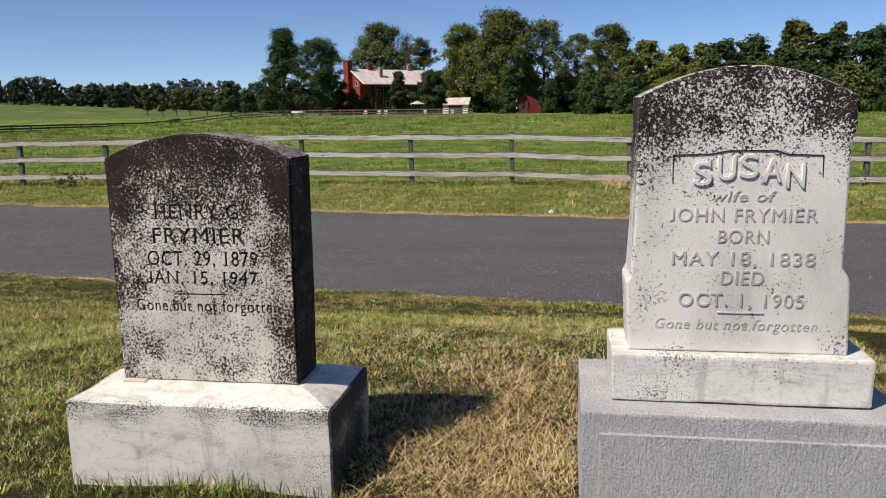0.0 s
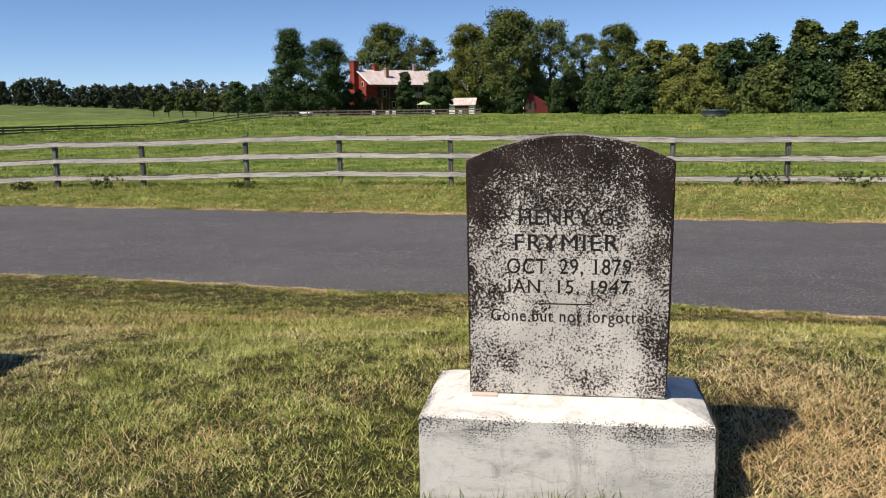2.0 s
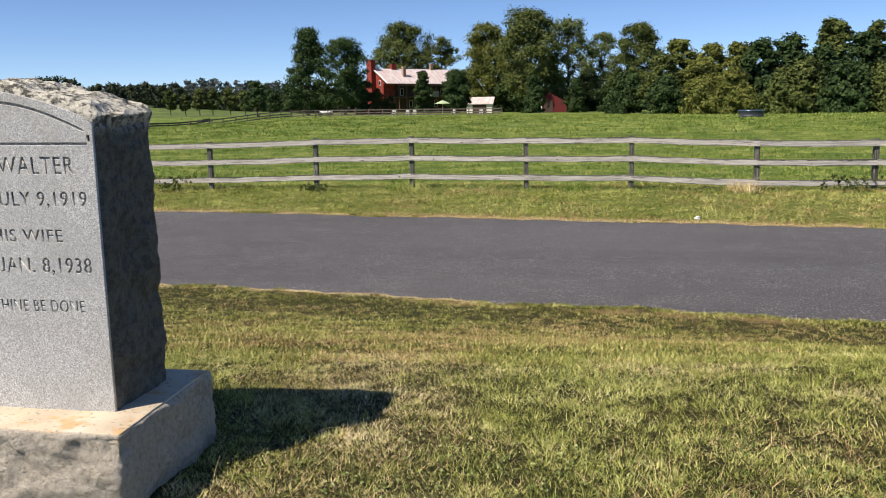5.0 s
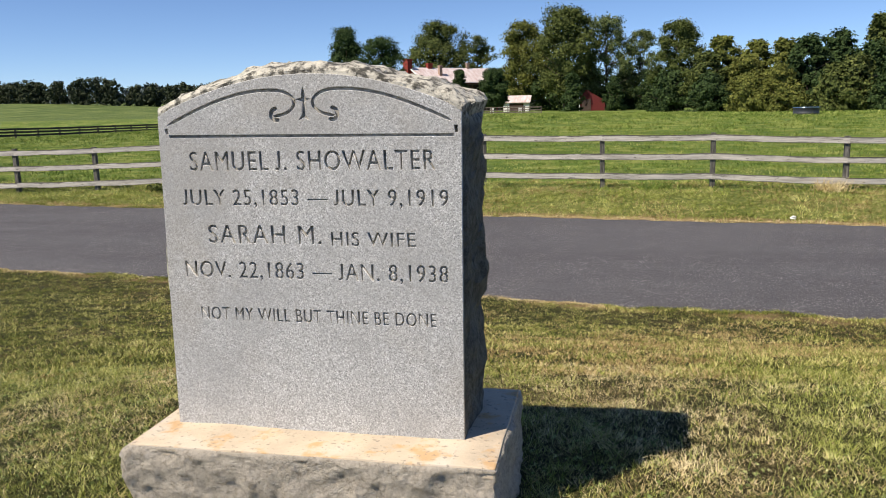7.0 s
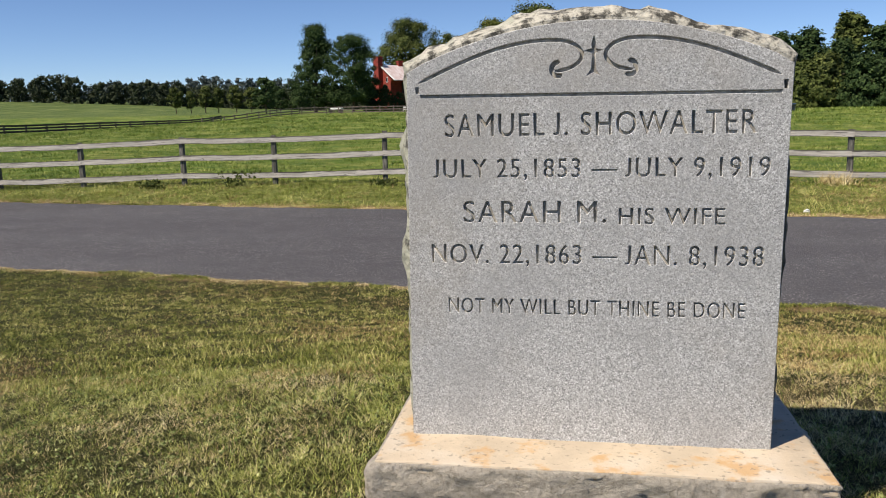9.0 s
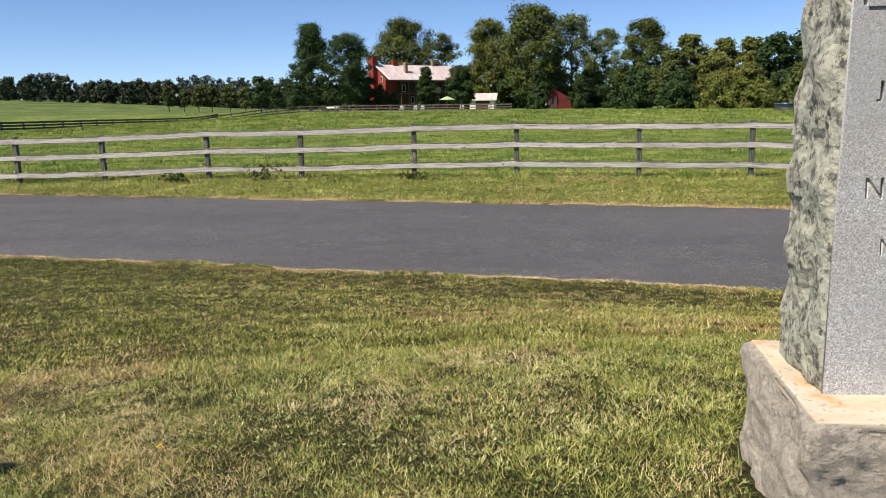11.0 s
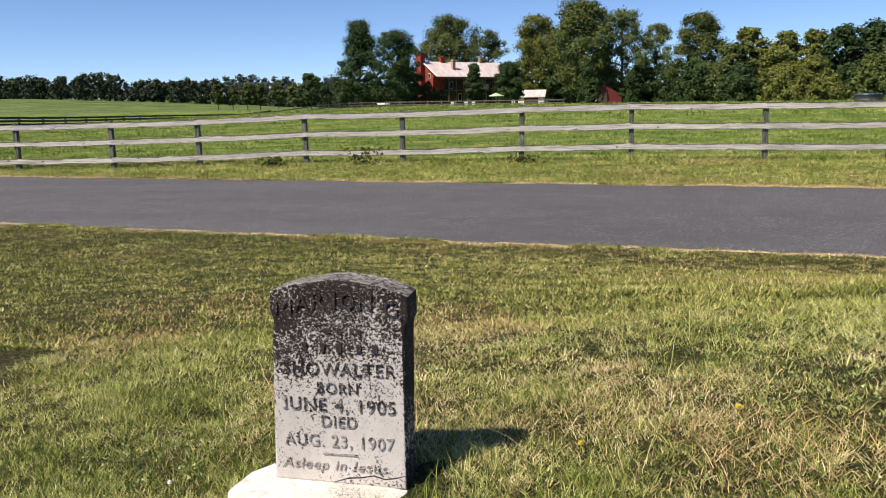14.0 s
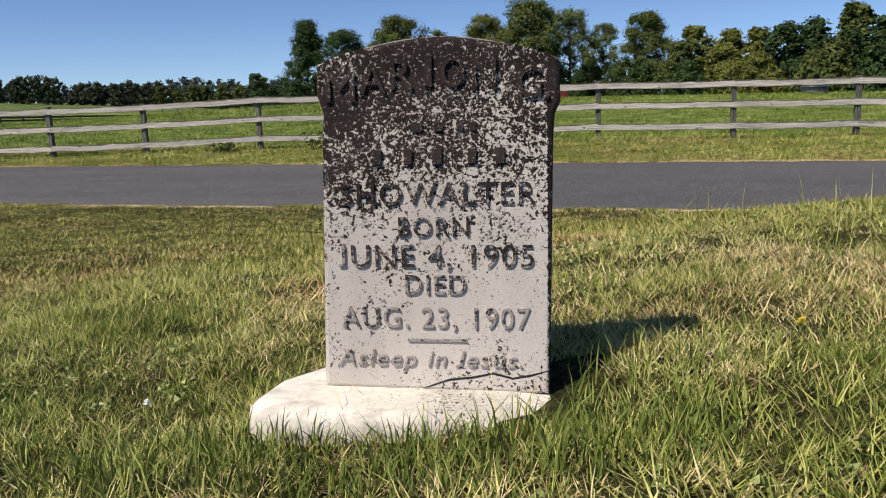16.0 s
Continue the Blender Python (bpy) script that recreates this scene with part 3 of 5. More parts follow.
loops = [stroke([(-0.338, 1.412), (-0.338, 1.487), (-0.24, 1.489), (-0.20, 1.497), (-0.08, 1.497), (-0.05, 1.487), (0.035, 1.484), (0.036, 1.43)], 0.004)]
part("panel_line", filled(loops, 2.5040, 2.509), ENGRAVED, stone, "dark cut line round the name")
part("step", box(-0.489, 0.187, 2.462, 2.745, 0.822, 0.952, 0.008, 4, 0.004, 4, 8), WHITE_BASE, stone, "white marble upper step")
low = box(-0.572, 0.262, 2.372, 2.84, 0.38, 0.818, 0.007, 0)
part("plinth", low, GREY_BASE, stone, "tooled grey limestone plinth")
panel = box(-0.522, 0.212, 2.362, 2.376, 0.40, 0.762, 0.003, 0)
part("tooled_panel", panel, GREY_BASE, stone, "rough-tooled sunk face of the plinth")

# ---- gravestone of 1919: grey granite, rock-faced edges ----
stone = thing("gravestone", (-5.62, 2.95, 0.38), "grey granite gravestone with rock-faced edges on a tan base", "gravestone", "gravestones")
outline = [(-6.127, 0.700), (-5.137, 0.700), (-5.134, 1.2), (-5.130, 1.748)] + [(x, z) for x, z in arch(-6.118, -5.130, 1.752, 1.755, 1.870)][1:-1] + [(-6.118, 1.748), (-6.124, 1.2)]
inner = [(x, z - (0.012 if z > 1.5 else 0)) for x, z in outline]
loops = [inner]
for row in [("SAMUEL J. SHOWALTER", -5.614, 1.565, 0.807, 0.060), ("JULY 25,1853 \u2014 JULY 9,1919", -5.612, 1.454, 0.879, 0.050), ("SARAH M.", -5.777, 1.331, 0.385, 0.059), ("HIS WIFE", -5.415, 1.327, 0.272, 0.044),
            ("NOV. 22,1863 \u2014 JAN. 8,1938", -5.619, 1.217, 0.883, 0.053), ("NOT MY WILL BUT THINE BE DONE", -5.617, 1.074, 0.797, 0.043)]:
    loops += bolder(glyph_loops(*row), 0.0013)
CX = -5.622
loops.append(stroke([(CX - 0.462, 1.674), (CX + 0.47, 1.668)], 0.011))
loops.append(stroke([(CX - 0.469, 1.680), (CX - 0.470, 1.700)], 0.012))
loops.append(stroke([(CX + 0.477, 1.674), (CX + 0.476, 1.698)], 0.012))
for side in (-1, 1):
    arc = [(CX + side * (0.466 - 0.352 * u), 1.709 + 0.103 * math.sin(u * math.pi / 2)) for u in [k / 16 for k in range(17)]]
    curl = [(CX + side * (0.105 - 0.075 * math.sin(a)), 1.772 + 0.040 * math.cos(a)) for a in [k * math.pi / 12 for k in range(13)]]
    hook = [(CX + side * (0.092 - 0.016 * math.cos(a)), 1.737 - 0.018 * math.sin(a)) for a in [k * math.pi / 8 for k in range(2, 14)]]
    loops.append(stroke(arc + curl[1:], 0.012))
    loops.append(stroke(hook, 0.015))
leaf = [(CX - 0.007, 1.735), (CX - 0.005, 1.775), (CX - 0.030, 1.782), (CX - 0.006, 1.788), (CX - 0.007, 1.800), (CX, 1.824), (CX + 0.007, 1.800), (CX + 0.006, 1.788), (CX + 0.030, 1.784), (CX + 0.005, 1.775), (CX + 0.007, 1.735), (CX + 0.024, 1.714), (CX, 1.725), (CX - 0.024, 1.714)]
loops.append(leaf)
part("engraved_face", filled(loops, 2.7815, 2.7910, 0.0014), GRANITE, stone, "smooth grey granite face cut with names and dates")
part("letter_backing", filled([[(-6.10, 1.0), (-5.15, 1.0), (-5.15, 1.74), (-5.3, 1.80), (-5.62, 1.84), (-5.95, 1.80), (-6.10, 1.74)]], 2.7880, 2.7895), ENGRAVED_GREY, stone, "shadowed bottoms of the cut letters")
# split-rock body behind the face: a ring of columns wraps round sides and top
bm = bmesh.new()
dense = []
for (xa, za), (xb, zb) in zip(outline, outline[1:] + outline[:1]):
    k = max(1, int(math.hypot(xb - xa, zb - za) / 0.022))
    dense += [(xa + (xb - xa) * j / k, za + (zb - za) * j / k) for j in range(k)]
depths = [2.7900, 2.80, 2.825, 2.86, 2.90, 2.95, 3.00, 3.05, 3.10, 3.135, 3.155]
rings = []
for di, y in enumerate(depths):
    r = []
    for x, z in dense:
        d = Vector((x - CX, 0, (z - 1.25) * 0.9)).normalized()
        edge = 0.0 if di == 0 else 1.0
        bulge = math.sin(min(1, di / 4) * math.pi / 2)
        p = Vector((x, y, z))
        n1 = noise.noise(p * 7) * 0.030 + noise.noise(p * 19 + Vector((3, 1, 7))) * 0.016 + noise.noise(p * 45) * 0.006
        low = 0.0 if z < 0.705 else 1.0
        topk = 1.0 if z > 1.74 else 0.0
        out = edge * bulge * (0.012 + n1 + (0.016 if topk else 0.012 if x < CX else 0.0)) * low
        if di == len(depths) - 1:
            out -= 0.02
        r.append(bm.verts.new(p + d * out))
    rings.append(r)
for a, b in zip(rings, rings[1:]):
    for j in range(len(dense)):
        bm.faces.new((a[j], a[(j + 1) % len(dense)], b[(j + 1) % len(dense)], b[j]))
bm.faces.new(rings[-1])
bm.faces.new(rings[0][::-1])
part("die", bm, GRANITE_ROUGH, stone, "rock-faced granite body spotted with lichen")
bm = box(-6.212, -5.006, 2.578, 3.285, 0.20, 0.702, 0.015, 0)
bmesh.ops.subdivide_edges(bm, edges=[e for e in bm.edges if e.calc_length() > 1.0], cuts=84, use_grid_fill=True)
bmesh.ops.subdivide_edges(bm, edges=[e for e in bm.edges if e.calc_length() > 0.2], cuts=38, use_grid_fill=True)
bm.normal_update()
rough_edges(bm, -0.002, 0.046, 3, lambda p: p.z > 0.694, (7, 21, 55))
for v in bm.verts:
    if v.co.z > 0.65:
        v.co.z += 0.004 * noise.noise(v.co * 6)
turn = Matrix.Translation((CX, 2.95, 0)) @ Matrix.Rotation(radians(0.5), 4, "Z") @ Matrix.Translation((-CX, -2.95, 0))
bm.transform(turn)
part("base", bm, ROCK_BASE, stone, "rock-faced stone base", True)
bm = box(-6.200, -5.016, 2.590, 3.27, 0.67, 0.7075, 0.006, 8, 0.006, 9, 7)
bm.transform(turn)
part("base_top", bm, TAN_BASE, stone, "tan weathered top of the base with rust stains")

# ---- small gravestone of 1907: cracked marble on a rounded slab ----
stone = thing("gravestone", (-9.40, 3.08, 0.02), "small cracked child's marble gravestone dark with lichen", "gravestone", "gravestones")
outline = [(-9.590, 0.040), (-9.227, 0.036), (-9.222, 0.43), (-9.219, 0.468), (-9.211, 0.485)] + arch(-9.576, -9.212, 0.548, 0.546, 0.584) + [(-9.578, 0.50), (-9.570, 0.475), (-9.572, 0.43)]
bm = slab(outline, 3.03, 3.125, 0.006, 0.002, 8)
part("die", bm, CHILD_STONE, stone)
for ch, x, z, w in (("M", -9.540, 0.492, 0.045), ("A", -9.490, 0.503, 0.040), ("R", -9.445, 0.509, 0.034), ("I", -9.405, 0.512, 0.010), ("O", -9.368, 0.510, 0.034), ("N", -9.322, 0.505, 0.034), ("G", -9.256, 0.492, 0.034), (".", -9.232, 0.490, 0.008)):
    part("letter", filled(glyph_loops(ch, x, z, w, 0.044 if ch != "." else 0.008), 3.0255, 3.032, 0.0003), CHILD_LETTER, stone, "worn raised letter dark with lichen")
for row in [("SHOWALTER", -9.398, 0.335, 0.300, 0.034), ("BORN", -9.404, 0.286, 0.109, 0.030), ("JUNE 4, 1905", -9.404, 0.238, 0.305, 0.035), ("DIED", -9.403, 0.195, 0.095, 0.030), ("AUG. 23, 1907", -9.406, 0.141, 0.297, 0.033), ("Asleep in Jesus.", -9.417, 0.078, 0.294, 0.026, 0.25)]:
    for one in letters(glyph_loops(*row)):
        part("letter", filled(one, 3.0268, 3.032), CHILD_LETTER, stone)
part("inscription_rule", filled([rule(-9.403, 0.121, 0.093, 0.004)], 3.027, 3.032), CHILD_LETTER, stone)
for x, w in ((-9.425, 0.028), (-9.392, 0.022), (-9.36, 0.016), (-9.34, 0.014)):
    part("worn_letter", filled([rule(x, 0.452, w * 0.55, 0.012)], 3.0275, 3.032, 0.001), CHILD_LETTER, stone)
for x, w in ((-9.488, 0.022), (-9.440, 0.020), (-9.395, 0.024), (-9.342, 0.020), (-9.300, 0.022)):
    part("worn_letter", filled([rule(x, 0.408, w * 0.55, 0.022)], 3.0270, 3.032, 0.001), CHILD_LETTER, stone)
crack = stroke([(-9.425, 0.042), (-9.385, 0.056), (-9.345, 0.061), (-9.315, 0.068), (-9.285, 0.060), (-9.255, 0.066), (-9.227, 0.075)], 0.0035)
part("crack", filled([crack], 3.0292, 3.033), ENGRAVED, stone, "dark crack across the foot")
bm = bmesh.new()
pts = [(-9.69, 2.95), (-9.66, 2.90), (-9.58, 2.885), (-9.40, 2.895), (-9.25, 2.925), (-9.14, 2.96), (-9.09, 3.04), (-9.12, 3.15), (-9.25, 3.20), (-9.50, 3.20), (-9.62, 3.17), (-9.685, 3.06)]
lev = [(-0.12, 1.0), (0.005, 1.0), (0.028, 0.985), (0.040, 0.94), (0.043, 0.80)]
rings = []
for dz, k in lev:
    rings.append([bm.verts.new((-9.41 + (x + 9.41) * k, 3.03 + (y - 3.03) * k, dz + 0.012 * noise.noise(Vector((x * 4, y * 4, 0))) - (0.02 if x > -9.3 and dz > 0 else 0))) for x, y in pts])
for a, b in zip(rings, rings[1:]):
    for j in range(12):
        bm.faces.new((a[j], a[(j + 1) % 12], b[(j + 1) % 12], b[j]))
bm.faces.new(rings[-1])
part("base", bm, CHILD_BASE, stone, "broken white marble slab sunk in the grass", True)

# ---- pasture fence ----
m = Mat("weathered_boards", 0.9)
uv = m.t.nodes.new("ShaderNodeTexCoord").outputs["UV"]
shift = m.t.nodes.new("ShaderNodeVectorMath")
shift.operation = "ADD"
m.put(shift.inputs[0], uv)
push = m.t.nodes.new("ShaderNodeCombineXYZ")
m.put(push.inputs[0], m.math("MULTIPLY", m.each(), 60.0))
m.put(push.inputs[2], m.math("MULTIPLY", m.each(), 17.0))
m.put(shift.inputs[1], push.outputs[0])
board = shift.outputs[0]
up = m.axis(1, uv)
gr = m.noise(60, 5, 0.65, m.squeeze(0.03, 1, 1, board))
wc = m.ramp(gr, (0.32, (0.24, 0.22, 0.20)), (0.46, (0.47, 0.44, 0.40)), (0.62, (0.66, 0.62, 0.565)))
wc = m.mix(m.span(m.noise(1.3, 4, 0.6, m.squeeze(0.8, 4, 1, board)), 0.50, 0.68, 0, 0.55), wc, (0.25, 0.235, 0.21))
crk = m.noise(52, 4, 0.7, m.squeeze(0.02, 1, 1, board), 0.25)
wc = m.mix(m.math("MULTIPLY", m.span(crk, 0.585, 0.62, 0, 0.9), m.span(m.noise(1.7, 3, 0.6, board), 0.42, 0.55)), wc, (0.035, 0.031, 0.027))
# rot eats in from the upper and lower edges, in uneven runs; knots
bite = m.math("MULTIPLY", m.math("SUBTRACT", m.noise(1.5, 6, 0.75, m.squeeze(1, 3, 1, board)), 0.42), 0.12)
wc = m.mix(m.span(m.math("ADD", up, bite), 0.142, 0.152, 0, 0.92), wc, (0.040, 0.036, 0.031))
wc = m.mix(m.span(m.math("SUBTRACT", up, m.math("MULTIPLY", bite, 0.8)), 0.008, 0.0, 0, 0.92), wc, (0.045, 0.040, 0.034))
knot = m.noise(5.0, 3, 0.6, m.squeeze(0.7, 2.2, 1, board), 0.4)
wc = m.mix(m.span(knot, 0.66, 0.70, 0, 0.85), wc, (0.06, 0.054, 0.047))
wc = m.mix(m.math("MULTIPLY", m.each(), 0.3), wc, (0.33, 0.315, 0.28))
BOARD = m.done(wc, gr, 0.6, 0.006)
m = Mat("weathered_posts", 0.92)
gr = m.noise(16, 6, 0.7, m.squeeze(2, 2, 0.15))
POST = m.done(m.mix(m.math("MULTIPLY", m.each(), 0.4), m.ramp(gr, (0.34, (0.022, 0.020, 0.017)), (0.5, (0.085, 0.080, 0.068)), (0.66, (0.30, 0.285, 0.25))), (0.10, 0.10, 0.088)), gr, 0.6, 0.008)
m = Mat("old_dark_boards", 0.92)
gr = m.noise(10, 5, 0.7)
DARKBOARD = m.done(m.ramp(gr, (0.3, (0.020, 0.018, 0.016)), (0.7, (0.075, 0.068, 0.06))))


def rail(p, q, h, seed, sag=0.02, thick=0.035, n=8, wave=0.012):
    """A board from p to q, a little bowed and uneven, ends cut square."""
    bm = bmesh.new()
    p, q = Vector(p), Vector(q)
    side = Vector((q - p).to_2d().orthogonal().normalized().to_3d()) * thick / 2
    rings = []
    for k in range(n + 1):
        u = k / n
        c = p.lerp(q, u)
        c.z += -sag * math.sin(u * math.pi) + wave * noise.noise(Vector((u * 3, seed, 0)))
        c += side * 0.5 * noise.noise(Vector((u * 4, seed, 5)))
        hh = h / 2 * (1 + 0.12 * noise.noise(Vector((u * 2.5, seed, 9))))
        up = Vector((0, 0, hh))
        rings.append([bm.verts.new(c + s * side + t * up) for s, t in ((-1, -1), (1, -1), (1, 1), (-1, 1))])
    for a, b in zip(rings, rings[1:]):
        for j in range(4):
            bm.faces.new((a[j], a[(j + 1) % 4], b[(j + 1) % 4], b[j]))
    bm.faces.new(rings[0][::-1])
    bm.faces.new(rings[-1])
    # board coordinates: metres along the board and metres up it
    long = (q - p).length
    place = {v: (long * k / n, h * (j > 1)) for k, r in enumerate(rings) for j, v in enumerate(r)}
    layer = bm.loops.layers.uv.new("board")
    for f in bm.faces:
        for l in f.loops:
            l[layer].uv = place[l.vert]
    return bm


def post(x, y, z0, z1, w, seed, lean=0.03):
    bm = box(x - w / 2, x + w / 2, y - w / 2, y + w / 2, z0, z1, 0.008)
    lx, ly = lean * noise.noise(Vector((seed, 1.7, 0))), lean * noise.noise(Vector((seed, 8.3, 0)))
    for v in bm.verts:
        v.co.x += lx * (v.co.z - z0)
        v.co.y += ly * (v.co.z - z0)
    return bm


POSTS = [(-38.4, 22.2, 0.02), (-35.4, 22.2, 0.04), (-32.3, 22.2, 0.07), (-29.3, 22.2, 0.10), (-26.2, 22.2, 0.13), (-23.03, 22.25, 0.158), (-20.38, 22.45, 0.205), (-17.11, 22.45, 0.314), (-14.32, 22.5, 0.318), (-11.05, 22.49, 0.393),
         (-8.21, 22.51, 0.426), (-4.96, 22.36, 0.387), (-2.14, 22.31, 0.380), (0.98, 21.87, 0.286), (3.92, 22.2, 0.255), (6.9, 22.1, 0.23), (10.0, 22.1, 0.21), (13.0, 22.0, 0.2), (16.0, 22.0, 0.2)]
fence = thing("pasture_fence", (-8.2, 22.5, -0.45), "weathered grey three-rail board fence along the pasture", "fence")
for k, (x, y, z) in enumerate(POSTS):
    part("post", post(x, y + 0.075, float(land(x, y)) - 0.15, z + 0.60 + 0.05 * noise.noise(Vector((k * 3.3, 0, 0))), 0.125, k), POST, fence)
for r, dz in enumerate((0.49, 0.0, -0.52)):
    k = 0
    first = True
    while k < len(POSTS) - 1:
        j = min(k + (1 if (first and r == 1) else 2), len(POSTS) - 1)
        first = False
        pts = POSTS[k:j + 1]
        for a, b in zip(pts, pts[1:]):
            part("rail", rail((a[0] - 0.02, a[1] - 0.012, a[2] + dz), (b[0] + 0.02, b[1] - 0.012, b[2] + dz), 0.160, k * 3.1 + r * 17.7 + a[0], 0.012, 0.035, 16, 0.014), BOARD, fence)
        k = j

# far dark fence running away on the left, and the farmyard fence
side = thing("field_fence", (-59.5, 75, 0.0), "old dark board fence crossing the far field", "fence")
A, B, n = Vector((-60.0, 45, 0)), Vector((-58.8, 115, 0)), 23
spots = [A.lerp(B, k / n) for k in range(n + 1)]
spots = [Vector((p.x, p.y, float(land(p.x, p.y)))) for p in spots]
for k, p in enumerate(spots):
    part("post", post(p.x, p.y, p.z - 0.2, p.z + 0.98, 0.14, k + 50, 0.05), DARKBOARD, side)
for a, b in zip(spots, spots[1:]):
    for h in (0.88, 0.60, 0.30):
        part("rail", rail(a + Vector((0.09, 0, h)), b + Vector((0.09, 0, h)), 0.19, a.y + h, 0.02, 0.04, 2), DARKBOARD, side)
m = Mat("brown_yard_boards", 0.92)
YARDBOARD = m.done(m.ramp(m.noise(3, 6, 0.7), (0.3, (0.06, 0.05, 0.042)), (0.7, (0.24, 0.20, 0.165))))
yard = thing("farmyard_fence", (-40, 130, 1.5), "low weathered board fence round the farmyard", "fence")
line = [(-56.0, 103), (-55.3, 112), (-53.4, 121), (-50.5, 127.5), (-45, 130), (-38, 130), (-31, 130), (-24, 130), (-16, 130)]
spots = []
for (xa, ya), (xb, yb) in zip(line, line[1:]):
    spots += [Vector((xa + (xb - xa) * j / 3, ya + (yb - ya) * j / 3, 0)) for j in range(3)]
spots.append(Vector((-16, 130, 0)))
spots = [Vector((p.x, p.y, float(land(p.x, p.y)))) for p in spots]
for k, p in enumerate(spots):
    part("post", post(p.x, p.y, p.z - 0.2, p.z + 1.2, 0.15, k + 90, 0.05), YARDBOARD, yard)
for a, b in zip(spots, spots[1:]):
    for h in (1.05, 0.62, 0.25):
        part("rail", rail(a + Vector((0, -0.1, h)), b + Vector((0, -0.1, h)), 0.15, a.x + h, 0.02, 0.04, 2), YARDBOARD, yard)


# ---- farmhouse and yard ----
m = Mat("red_brick", 0.9)
br = m.noise(1.2, 5)
BRICK = m.done(m.mix(m.each(), m.ramp(br, (0.3, (0.17, 0.026, 0.018)), (0.7, (0.34, 0.062, 0.042))), (0.25, 0.04, 0.028)), m.noise(9, 4), 0.4, 0.03)
m = Mat("painted_metal_roof", 0.55)
ROOF = m.done(m.ramp(m.noise(0.9, 6, 0.65, m.squeeze(2.5, 0.6, 0.6)), (0.32, (0.50, 0.36, 0.32)), (0.55, (0.66, 0.58, 0.57)), (0.75, (0.76, 0.72, 0.72))))
GLASS = plain("dark_window", (0.02, 0.024, 0.03), 0.12)
# dark brown paints in the shade of the porch and the open doorways
PORCH = plain("dark_porch_wall", (0.075, 0.05, 0.04), 0.9)
WOOD = plain("brown_timber", (0.16, 0.10, 0.065), 0.85)
WHITE = plain("white_paint", (0.78, 0.78, 0.75), 0.6)
CHAIRPAINT = plain("weathered_chair_paint", (0.50, 0.49, 0.46), 0.7)
BARNRED = plain("barn_red_boards", (0.125, 0.017, 0.017), 0.85)

HX0, HX1, HY = -56.0, -32.0, 195.0
foot = float(fall(195))
gz = float(land(-44, 195)) - 0.15 + foot
house = thing("farmhouse", (-44, 195, gz), "red brick farmhouse with a pale metal roof and porch", "house")
bm = bmesh.new()
sec = [(HY - 0.5, gz - 1 - foot), (HY - 0.5, gz + 6.0), (HY + 4.0, gz + 9.6), (HY + 8.5, gz + 6.0), (HY + 8.5, gz - 1 - foot)]
ends = [[bm.verts.new((x, y, z)) for y, z in sec] for x in (HX0 + 0.4, HX1 - 0.4)]
bm.faces.new(ends[0])
bm.faces.new(ends[1][::-1])
for k in range(5):
    bm.faces.new((ends[0][k], ends[0][(k + 1) % 5], ends[1][(k + 1) % 5], ends[1][k]))
wall = part("wall", bm, BRICK, house)


def roof_plane(x0, x1, ya, za, yb, zb, t=0.12):
    bm = bmesh.new()
    lo = [bm.verts.new(p) for p in ((x0, ya, za), (x1, ya, za), (x1, yb, zb), (x0, yb, zb))]
    hi = [bm.verts.new(v.co + Vector((0, 0, t))) for v in lo]
    bm.faces.new(lo[::-1])
    bm.faces.new(hi)
    for k in range(4):
        bm.faces.new((lo[k], lo[(k + 1) % 4], hi[(k + 1) % 4], hi[k]))
    return bm


roof = part("roof", roof_plane(HX0, HX1, HY - 2.8, gz + 5.9, HY + 4.0, gz + 9.7), ROOF, house, "faded pinkish standing-seam metal roof")
part("rear_roof", roof_plane(HX0, HX1, HY + 8.9, gz + 5.7, HY + 4.0, gz + 9.7), ROOF, house)


def chimney(x, y, w, d, z0, z1):
    bm = box(x - w / 2, x + w / 2, y - d / 2, y + d / 2, z0, z1, 0.03)
    cap = box(x - w / 2 - 0.1, x + w / 2 + 0.1, y - d / 2 - 0.1, y + d / 2 + 0.1, z1 - 0.35, z1 - 0.1, 0.02)
    me = bpy.data.meshes.new("cap")
    cap.to_mesh(me)
    cap.free()
    bm.from_mesh(me)
    return bm


part("chimney", chimney(HX0 - 0.2, HY + 4.0, 1.3, 2.2, gz - 1 - foot, gz + 11.8), BRICK, house, "tall red brick end chimney")
TAN_BRICK = plain("weathered_tan_brick", (0.36, 0.25, 0.19), 0.9)
part("chimney", chimney(-50.0, HY + 4, 1.3, 1.0, gz + 8, gz + 10.9), BRICK, house)
part("chimney", chimney(-49.0, HY + 0.6, 0.8, 0.8, gz + 6.5, gz + 10.2), TAN_BRICK, house, "pale weathered chimney")
part("chimney", chimney(-38.5, HY + 4, 0.75, 0.7, gz + 8.5, gz + 11.2), TAN_BRICK, house, "pale weathered chimney")
part("porch_back", box(-52.5, -33.0, HY - 0.62, HY - 0.54, gz - 1.2, gz + 5.7, 0.01), PORCH, house, "dark shaded porch wall")
part("porch_floor", box(-52.7, -32.8, HY - 2.7, HY - 0.64, gz + 2.75, gz + 2.95, 0.02), WOOD, house)
part("porch_beam", box(-52.7, -32.8, HY - 2.72, HY - 2.55, gz + 5.45, gz + 5.75, 0.02), WOOD, house)
for k in range(10):
    x = -52.5 + k * 2.15
    part("porch_post", box(x - 0.09, x + 0.09, HY - 2.7, HY - 2.52, gz - 0.3 - foot, gz + 5.5, 0.01), WOOD, house)
